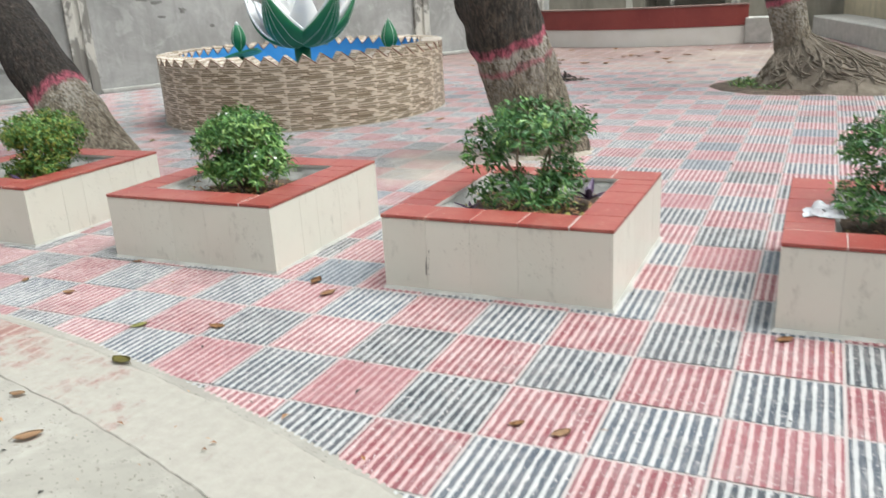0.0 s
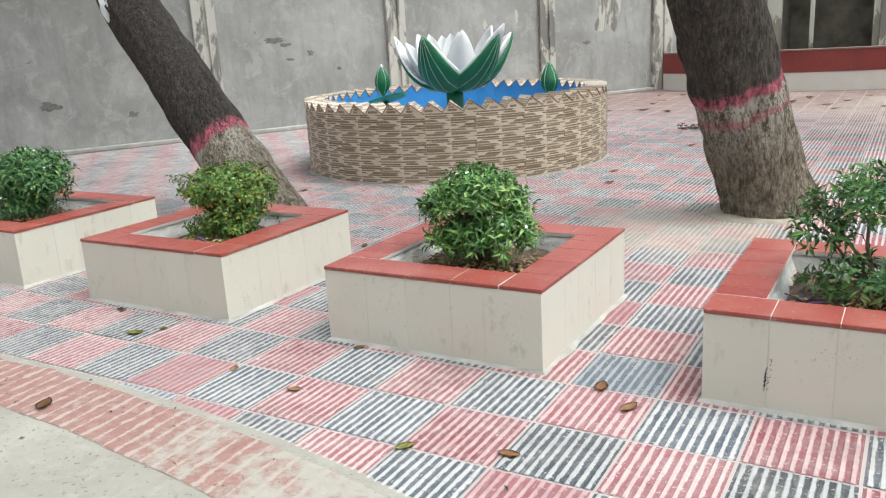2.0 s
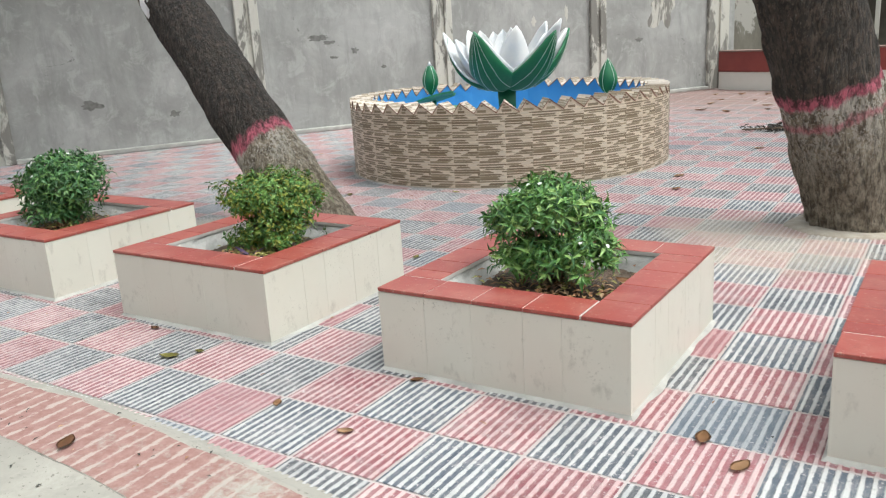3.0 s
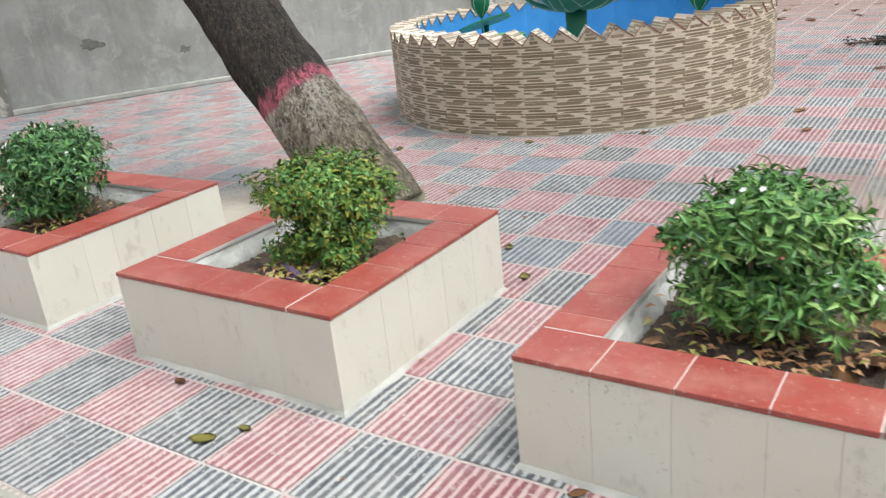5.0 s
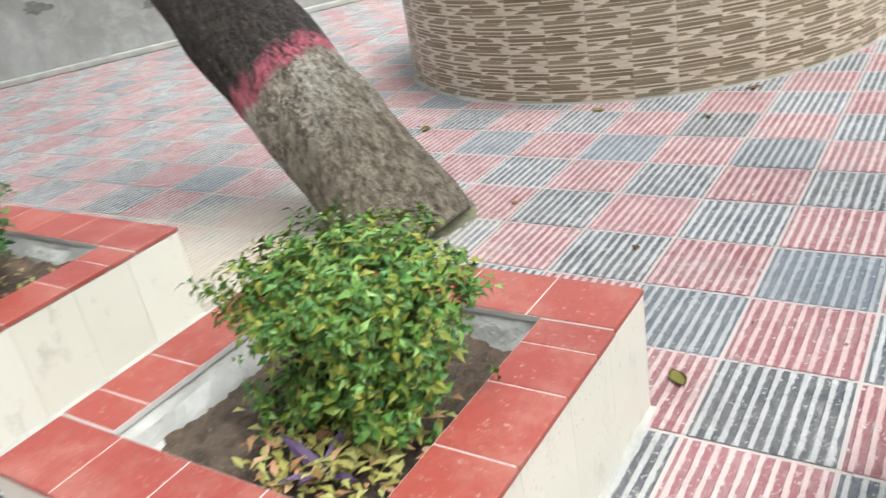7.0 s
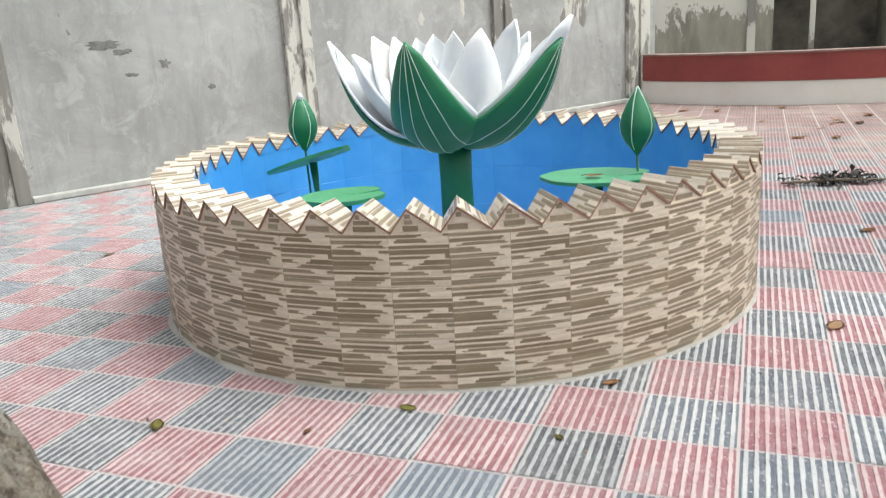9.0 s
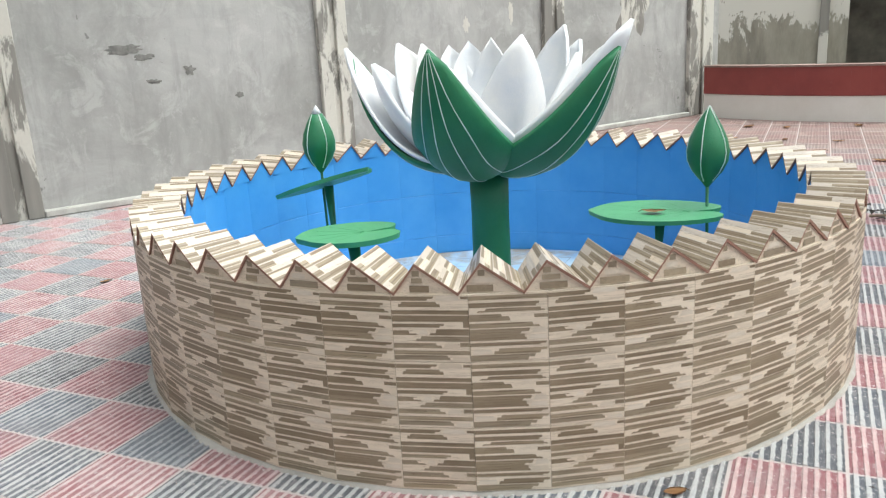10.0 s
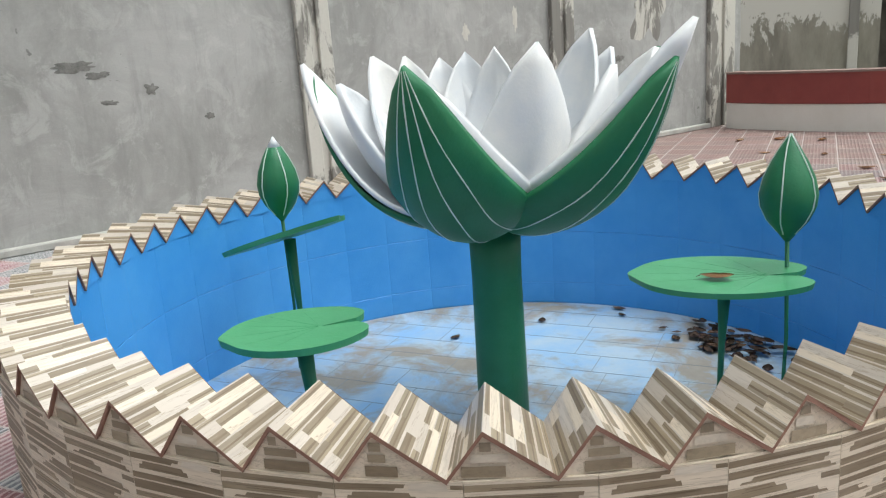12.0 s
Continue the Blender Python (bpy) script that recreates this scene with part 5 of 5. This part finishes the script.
def veins(surface, parent, thick, vs=(-0.66, -0.24, 0.2, 0.62)):
    for v in vs:
        bm = bmesh.new()
        pts = [surface(0.08 + 0.91 * k / 14, v * (1 - 0.35 * (k / 14) ** 3) + 0.02 * math.sin(k * 0.9 + v * 9), -thick / 2 - 0.0006) for k in range(15)]
        tube(bm, pts, [0.0017] + [0.0026 + 0.0006 * math.sin(k * 1.9 + v * 7) for k in range(13)] + [0.0012], 5)
        part("vein", bm, VEIN_WHITE, parent)


CAM_AZ = -68.4        # side from which the flower is met, degrees


def lotus():
    s = thing("lotus_sculpture", "painted concrete lotus, white petals in green sepals on a stalk", "sculpture", (-5.817, 9.17, 0.045))
    bm = bmesh.new()
    tube(bm, [(0, 0, POOL_Z - 0.04), (0, 0, 0.3), (0, 0, 0.6), (0, 0, 0.86)], [0.112, 0.108, 0.105, 0.11], 32)
    part("stalk", bm, GREEN, s, "thick dark green stalk", smooth=True)
    th = 0.022
    for k, (d, rt, zt) in enumerate(((-19, 0.78, 1.51), (50, 0.82, 1.475), (112, 0.80, 1.49), (194, 0.78, 1.45), (250, 0.80, 1.48))):
        az = radians(CAM_AZ + d)
        bm = bmesh.new()
        srf = petal(bm, az, (0.05, 0.83), ((0.37, 0.748), (0.70, 0.98), (rt, zt)), 0.262, 0.3 if k == 4 else 0.55, th)
        sep = part("sepal", bm, GREEN, s, "dark green sepal with fine white lines", smooth=True)
        veins(srf, sep, th)
        bm = bmesh.new()
        petal(bm, az + radians(3), (0.05, 0.865), ((0.34, 0.79), (0.64, 1.02), (rt + (0.045 if k == 1 else 0.02 if k == 4 else -0.05), zt + (0.12 if k == 1 else 0.04 if k == 4 else -0.06))), 0.25, 0.22 if k == 4 else 0.55, th)
        part("petal", bm, PETAL_WHITE, s, smooth=True)
    # inner white petals: turn from the meeting side, tip radius and height, half width
    for d, rt, zt, wd in ((-104, 0.64, 1.43, 0.20), (-128, 0.635, 1.53, 0.22), (-142, 0.59, 1.52, 0.17), (-160, 0.62, 1.50, 0.17), (-171, 0.58, 1.52, 0.18), (172, 0.30, 1.535, 0.17), (24, 0.444, 1.55, 0.205), (129, 0.60, 1.585, 0.20), (125, 0.68, 1.50, 0.17), (76, 0.50, 1.445, 0.18), (107, 0.75, 1.49, 0.19), (-60, 0.33, 1.40, 0.17)):
        bm = bmesh.new()
        petal(bm, radians(CAM_AZ + d), (0.04, 0.87), ((0.26 + 0.1 * rt, 0.82), (0.30 + 0.42 * rt, 1.08), (rt, zt)), wd, 0.5, 0.026, 0.14, power=1.25)
        part("petal", bm, PETAL_WHITE, s, smooth=True)


def bud(x, y, z0, z1, wide, tip):
    b = thing("lotus_bud", "closed green lotus bud on a thin stem" + (", white tip" if tip else ""), "sculpture", (x, y, 0.012))
    bm = bmesh.new()
    tube(bm, [(0, 0, POOL_Z - 0.014), (0.01, 0, 0.3), (0, 0, z0 + 0.02)], [0.008, 0.008, 0.009], 10)
    part("stem", bm, GREEN, b, smooth=True)
    H = z1 - z0
    prof = [(0.0, 0.10), (0.08, 0.34), (0.2, 0.72), (0.33, 0.95), (0.45, 1.0), (0.6, 0.88), (0.75, 0.62), (0.88, 0.33), (0.96, 0.12), (1.0, 0.02)]
    cut = 8 if tip else 10
    bm = bmesh.new()
    tube(bm, [(0, 0, z0 + H * u) for u, q in prof[:cut]], [wide / 2 * q for u, q in prof[:cut]], 28)
    body = part("bud_body", bm, GREEN, b, smooth=True)
    if tip:
        bm = bmesh.new()
        tube(bm, [(0, 0, z0 + H * u) for u, q in prof[7:]], [wide / 2 * q for u, q in prof[7:]], 20)
        part("bud_tip", bm, PETAL_WHITE, b, "white painted tip", smooth=True)
    for k in range(5):
        a = 2 * math.pi * k / 5 + 0.5
        bm = bmesh.new()
        tube(bm, [(math.cos(a + 0.25 * math.sin(u * 3)) * (wide / 2 * q + 0.001), math.sin(a + 0.25 * math.sin(u * 3)) * (wide / 2 * q + 0.001), z0 + H * u) for u, q in prof[1:cut]], [0.003] * (cut - 1), 5)
        part("vein", bm, VEIN_WHITE, body)


def lily_pad(x, y, z, rx, ry, turn, tilt, notch, stalk, roll=0):
    """A heart-shaped pad with a notch, on a tapered stalk."""
    p = thing("lily_pad", "painted green lily pad with a notch, on a stalk", "sculpture", (x, y, 0.012))
    m = Matrix.Translation((0, 0, z)) @ Matrix.Rotation(radians(turn), 4, "Z") @ Matrix.Rotation(radians(tilt), 4, "Y") @ Matrix.Rotation(radians(roll), 4, "X")
    bm = bmesh.new()
    n = 60
    pts = []
    for k in range(n + 1):
        a = radians(7) + (2 * math.pi - radians(14)) * k / n
        q = 1 - 0.06 * math.exp(-((a - math.pi) / 0.9) ** 2) + 0.07 * math.exp(-((a - math.pi) / 0.22) ** 2) + 0.02 * math.sin(3 * a + x)
        q *= 1 - 0.30 * math.exp(-(min(a, 2 * math.pi - a) / 0.30) ** 2)
        pts.append((rx * q * math.cos(a) * (1.06 if math.cos(a) < 0 else 1), ry * q * math.sin(a)))
    c_top, c_bot = bm.verts.new((rx * notch, 0, 0.0)), bm.verts.new((rx * notch, 0, -0.022))
    top = [bm.verts.new((a, b, 0.006)) for a, b in pts]
    bot = [bm.verts.new((a * 0.985, b * 0.985, -0.018)) for a, b in pts]
    for k in range(n):
        bm.faces.new((c_top, top[k], top[k + 1]))
        bm.faces.new((c_bot, bot[k + 1], bot[k]))
        bm.faces.new((top[k], bot[k], bot[k + 1], top[k + 1]))
    bm.faces.new((c_top, c_bot, bot[0], top[0]))
    bm.faces.new((c_top, top[n], bot[n], c_bot))
    bmesh.ops.transform(bm, matrix=m, verts=bm.verts[:])
    pad = part("pad", bm, PAD_GREEN, p)
    for k in range(7):
        a = math.pi + (k - 3) * 0.55
        bm = bmesh.new()
        pp = [m @ Vector((rx * notch + (rx * 0.85 * math.cos(a) - rx * notch) * u, ry * 0.85 * math.sin(a) * u, 0.0004 + 0.0058 * u)) for u in (0.03, 0.35, 0.7, 1.0)]
        tube(bm, pp, [0.0004, 0.0004, 0.0003, 0.0002], 5)
        part("vein", bm, PAD_GREEN, pad)
    bm = bmesh.new()
    tube(bm, [(stalk[0] * 1.1, stalk[1] * 1.1, POOL_Z - 0.014), (stalk[0] * 0.5, stalk[1] * 0.5, z * 0.5), (0, 0, z - 0.03)], [0.011, 0.014, 0.03], 12)
    part("stalk", bm, GREEN, p, smooth=True)


def pond_things():
    lotus()
    bud(-7.118, 9.49, 0.765, 1.20, 0.215, True)
    bud(-4.705, 9.60, 0.72, 1.158, 0.225, False)
    lily_pad(-6.10, 8.145, 0.74, 0.245, 0.20, 38, 0, 0.25, (0.03, 0.02))
    lily_pad(-6.97, 9.33, 0.74, 0.32, 0.23, 30, -13, 0.25, (0.06, -0.05), -13)
    lily_pad(-4.93, 9.45, 0.605, 0.37, 0.27, 10, 0, 0.45, (-0.02, 0.05))


def dry_leaf(x, y, z, L, turn, mat, seed, curl=0.35):
    r = random.Random(seed)
    bm = bmesh.new()
    n = 7
    rows = []
    for i in range(n + 1):
        u = i / n
        w = L * 0.29 * math.sin(math.pi * min(1, u * 0.96 + 0.02)) ** 0.8
        h = curl * L * (u - 0.5) ** 2 + 0.004
        rows.append([bm.verts.new((L * (u - 0.5), w * v, h + curl * 0.55 * abs(v) * w + 0.002 * r.random())) for v in (-1, -0.5, 0, 0.5, 1)])
    for a, b in zip(rows, rows[1:]):
        for j in range(4):
            bm.faces.new((a[j], b[j], b[j + 1], a[j + 1]))
    bmesh.ops.solidify(bm, geom=bm.faces[:], thickness=0.0012)
    lf = thing("fallen_leaf", "curled fallen leaf, dry " + ("yellow" if mat is YELLOW_LEAF else "brown"), "leaf", (x, y, z), group="fallen leaves")
    lf.rotation_euler = (0, 0, radians(turn))
    b = part("blade", bm, mat, lf, smooth=True)
    bm = bmesh.new()
    tube(bm, [(-L * 0.5, 0, curl * L * 0.25 + 0.003), (-L * 0.62, 0.004, 0.004)], [0.0018, 0.0012], 5)
    part("leaf_stalk", bm, TWIG, lf)


LEAVES = ((-2.11, 2.03, 0.17, 1), (-2.37, 2.40, 0.13, 1), (-1.97, 2.51, 0.13, 0), (-1.85, 3.21, 0.15, 0), (-1.68, 3.06, 0.15, 0), (-3.13, 2.65, 0.11, 0), (-1.95, 1.41, 0.16, 0), (-2.50, 1.41, 0.12, 0), (-2.29, 1.64, 0.10, 0), (-2.85, 1.18, 0.13, 0), (-4.09, 2.04, 0.17, 0), (-3.58, 2.73, 0.10, 0), (-4.50, 2.90, 0.16, 1), (-4.41, 3.02, 0.09, 1), (-4.94, 3.16, 0.10, 0), (-0.28, 2.11, 0.09, 0), (-0.11, 2.10, 0.12, 0), (-3.15, 3.2, 0.10, 0), (-3.56, 8.60, 0.22, 0), (-3.38, 7.92, 0.16, 0), (-4.68, 7.11, 0.08, 1), (-4.56, 7.66, 0.13, 0), (-5.25, 5.80, 0.08, 0), (-6.18, 4.96, 0.09, 1), (-5.38, 7.20, 0.13, 1), (-6.41, 6.78, 0.16, 1))
LEAVES2 = ((-8.81, 9.12, 0.12, 0), (0.57, 3.15, 0.13, 0), (-4.09, 4.65, 0.13, 1), (-4.37, 4.99, 0.12, 1), (-7.18, 2.58, 0.12, 1), (-4.52, 5.47, 0.06, 0), (-5.72, 6.9, 0.07, 0), (-2.3, 9.3, 0.25, 0), (-3.2, 10.6, 0.2, 0), (-1.2, 15.4, 0.2, 0), (-3.9, 16.6, 0.22, 0))


def litter():
    r = random.Random(12)
    for k, (x, y, L, yel) in enumerate(LEAVES + LEAVES2):
        on_slab = (x + 4.7) ** 2 + (y + 9.14) ** 2 < 11.5 ** 2
        dry_leaf(x, y, 0.017 if on_slab else 0.001, L * 0.68, r.uniform(0, 360), YELLOW_LEAF if yel else DRY, k, r.uniform(0.12, 0.42))
    for k, (dx, dy, L) in enumerate(((0.27, -0.24, 0.12), (0.33, -0.10, 0.15), (0.20, -0.31, 0.10), (0.35, 0.12, 0.16), (0.05, -0.34, 0.09), (-0.31, -0.22, 0.08), (0.30, -0.31, 0.08))):
        dry_leaf(PLANTER_X[2] + dx, PLANTER_Y + dy, 0.315, L, r.uniform(0, 360), DRY, 500 + k, r.uniform(0.3, 0.6))
    stick = thing("dry_stick", "pale dry stick lying on the planter soil", "stick", (PLANTER_X[2] + 0.16, PLANTER_Y - 0.30, 0.325))
    bm = bmesh.new()
    tube(bm, [(-0.09, -0.01, 0.0), (0.0, 0.004, 0.008), (0.10, 0.03, 0.004)], [0.010, 0.009, 0.006], 8)
    part("stem", bm, KERB, stick)
    # dry leaves on the pool floor, on a pad and on the stage floor
    for k in range(70):
        a, q = radians(r.gauss(54, 7)), r.uniform(1.28, 1.60)
        dry_leaf(FX + math.cos(a) * q, FY + math.sin(a) * q, POOL_Z + 0.002 + r.uniform(0, 0.03), r.uniform(0.05, 0.10), r.uniform(0, 360), DARK_DRY, 100 + k, r.uniform(0.1, 0.4))
    for k, (a, q) in enumerate(((84, 1.60), (82, 1.50), (100, 1.3), (125, 1.09), (64, 1.3), (-140, 0.9), (-150, 1.1), (-160, 0.7))):
        dry_leaf(FX + math.cos(radians(a)) * q, FY + math.sin(radians(a)) * q, POOL_Z + 0.002, r.uniform(0.05, 0.09), r.uniform(0, 360), DARK_DRY, 200 + k, 0.4)
    dry_leaf(-4.95, 9.37, 0.627, 0.13, 10, DRY, 300, 0.3)
    for k in range(24):
        dry_leaf(r.uniform(-6.0, -1.5), r.uniform(14.5, 18.2), 0.001, r.uniform(0.12, 0.22), r.uniform(0, 360), DRY, 400 + k, 0.4)
    heap = thing("leaf_heap", "low heap of dry brown leaves between planters", "leaf heap", (-10.55, 3.55, 0))
    bm = bmesh.new()
    for k in range(220):
        x, y = r.gauss(0, 0.32), r.gauss(0, 0.28)
        leaf(bm, Vector((x, y, r.uniform(0.0, 0.05))), Vector((r.gauss(0, 1), r.gauss(0, 1), r.gauss(0.1, 0.3))), Vector((0, 0, 1)), r.uniform(0.06, 0.12), 0.045, 0.3, 0.2)
    tagged(part("dry_leaves", bm, DRY, heap), kind="stuff")
    # crumbs of bark and leaf strewn over court and paving
    bm = bmesh.new()
    for k in range(620):
        if k < 380:
            x, y = r.uniform(-5.6, -0.6), r.uniform(-0.4, 2.3)
        else:
            x, y = r.uniform(-6.5, 1.5), r.uniform(2.0, 8.5)
        z = 0.0125 if math.hypot(x + 4.7, y + 9.14) < 11.0 else 0.018 if math.hypot(x + 4.7, y + 9.14) < 11.5 else 0.001
        L = r.choice((0.006, 0.009, 0.013, 0.02, 0.032)) * r.uniform(0.7, 1.3)
        leaf(bm, Vector((x, y, z)), Vector((r.gauss(0, 1), r.gauss(0, 1), 0.1)), Vector((0, 0, 1)), L, L * r.uniform(0.2, 0.6), 0.3, -0.05, 0 if r.random() < 0.55 else 1)
    tagged(part("leaf_crumbs", bm, [DEBRIS, DRY]), "scattered crumbs of dry leaf and bark on the paving", "litter", kind="stuff")
    # dark heap with a stick beside the walk
    heap = thing("debris_heap", "low dark heap of rotten leaves and a stick", "debris", (-3.25, 12.35, 0))
    bm = bmesh.new()
    for k in range(130):
        x, y = r.gauss(0, 0.20), r.gauss(0, 0.09)
        leaf(bm, Vector((x, y + x * 0.25, r.uniform(0, 0.07))), Vector((r.gauss(0, 1), r.gauss(0, 1), r.gauss(0.2, 0.3))), Vector((0, 0, 1)), r.uniform(0.06, 0.14), 0.05, 0.3, 0.2)
    tagged(part("rotten_leaves", bm, DEBRIS, heap), kind="stuff")
    bm = bmesh.new()
    tube(bm, [(-0.5, -0.2, 0.03), (0, -0.1, 0.05), (0.55, 0.05, 0.03)], [0.012, 0.012, 0.008], 8)
    part("stick", bm, TWIG, heap)


# ---- paving ----
PITCH, GAP, RIBS = 0.40, 0.013, 10


def tile_geometry():
    """A ribbed square tile: worn rib tops and coloured grooves. Vertices and faces."""
    s = PITCH - GAP
    step = s / RIBS
    xs = [(-s / 2, -0.003)]
    for k in range(RIBS):
        x = -s / 2 + k * step
        xs += [(x + step * 0.24, -0.003), (x + step * 0.34, 0.0), (x + step * 0.66, 0.0), (x + step * 0.76, -0.003)]
    xs.append((s / 2, -0.003))
    vs, fs = [], []
    for x, z in xs:
        vs += [(x, -s / 2, z), (x, s / 2, z)]
    for k in range(len(xs) - 1):
        a = 2 * k
        fs.append((a, a + 2, a + 3, a + 1))
    return vs, fs


def covered(x, y):
    if math.hypot(x - FX, y - FY) < FR - 0.40:
        return True
    if abs(y - PLANTER_Y) < PW / 2 - 0.2 and any(abs(x - q) < PW / 2 - 0.2 for q in PLANTER_X):
        return True
    if math.hypot(x + 4.7, y + 9.14) < 11.5 - 0.30:
        return True
    p = WALL_M.inverted() @ Vector((x, y, 0))
    if p.y > 0.25:
        return True
    if y > 20.0 or math.hypot(x + 3.05, y - 23.9) < 5.0:
        return True
    if x > 6.1 - 0.257 * y + 0.5:
        return True
    return False


def paving():
    vs, fs = tile_geometry()
    base = []
    for nm, mats in (("red_paving_tile", (RED_TILE,)), ("slate_paving_tile", (SLATE_TILE,))):
        me = bpy.data.meshes.new(nm)
        me.from_pydata(vs, [], fs)
        for m in mats:
            me.materials.append(m)
        base.append(me)
    def cut_round(x, y, name, material):
        """A tile cut along the pool wall: its ribs end under the cladding."""
        steps = 10
        cv, cf = [], []
        xs = vs[0::2]
        for px, py, pz in xs:
            for k in range(steps + 1):
                cv.append((px, py + (PITCH - GAP) * k / steps, pz))
        for i in range(len(xs) - 1):
            for k in range(steps):
                mx, my = x + (xs[i][0] + xs[i + 1][0]) / 2, y + xs[i][1] + (PITCH - GAP) * (k + 0.5) / steps
                if math.hypot(mx - FX, my - FY) > FR - 0.10:
                    a = i * (steps + 1) + k
                    cf.append((a, a + steps + 1, a + steps + 2, a + 1))
        if cf:
            me = bpy.data.meshes.new(name)
            me.from_pydata(cv, [], cf)
            me.materials.append(material)
            shared("paving_tile", me, floor, Matrix.Translation((x, y, 0.0005)))

    floor = thing("paving", "red and slate ribbed cement tiles laid in a checkerboard", "paving", kind="structure")
    rest = ([], [])
    rp = random.Random(77)
    V = np.array(vs)
    for i in range(-42, 20):
        for j in range(-18, 52):
            x, y = (i + 0.5) * PITCH, (j + 0.5) * PITCH
            if covered(x, y):
                continue
            dark = (i + j) % 2 == 1
            dz, tw = rp.uniform(-0.0005, 0.002), rp.uniform(-0.006, 0.006)
            if math.hypot(x - FX, y - FY) < FR + 0.19:
                cut_round(x, y, "cut_tile", base[1 if dark else 0].materials[0])
            elif -5.2 < x < 1.0 and 2.0 < y < 9.2:
                shared("paving_tile", base[1 if dark else 0], floor, Matrix.Translation((x, y, dz)) @ Matrix.Rotation(tw, 4, "Z"))
            else:
                rest[1 if dark else 0].append((x, y, dz))
    for places, me0, nm in ((rest[0], base[0], "red_tiles"), (rest[1], base[1], "slate_tiles")):
        P = np.array(places)
        n, k = len(P), len(V)
        allv = (V[None] + P[:, None]).reshape(-1, 3)
        F = np.array(fs)
        allf = (F[None] + (np.arange(n) * k)[:, None, None]).reshape(-1, 4)
        me = bpy.data.meshes.new(nm)
        me.from_pydata(allv.tolist(), [], allf.tolist())
        for m in me0.materials:
            me.materials.append(m)
        ob = new(nm, me)
        ob.parent = floor
        tagged(ob, kind="stuff")


ground()
slab()
long_wall()
other_walls()
stage()
planters()
fountain()
trees()
pond_things()
shrubs()
litter()
paving()
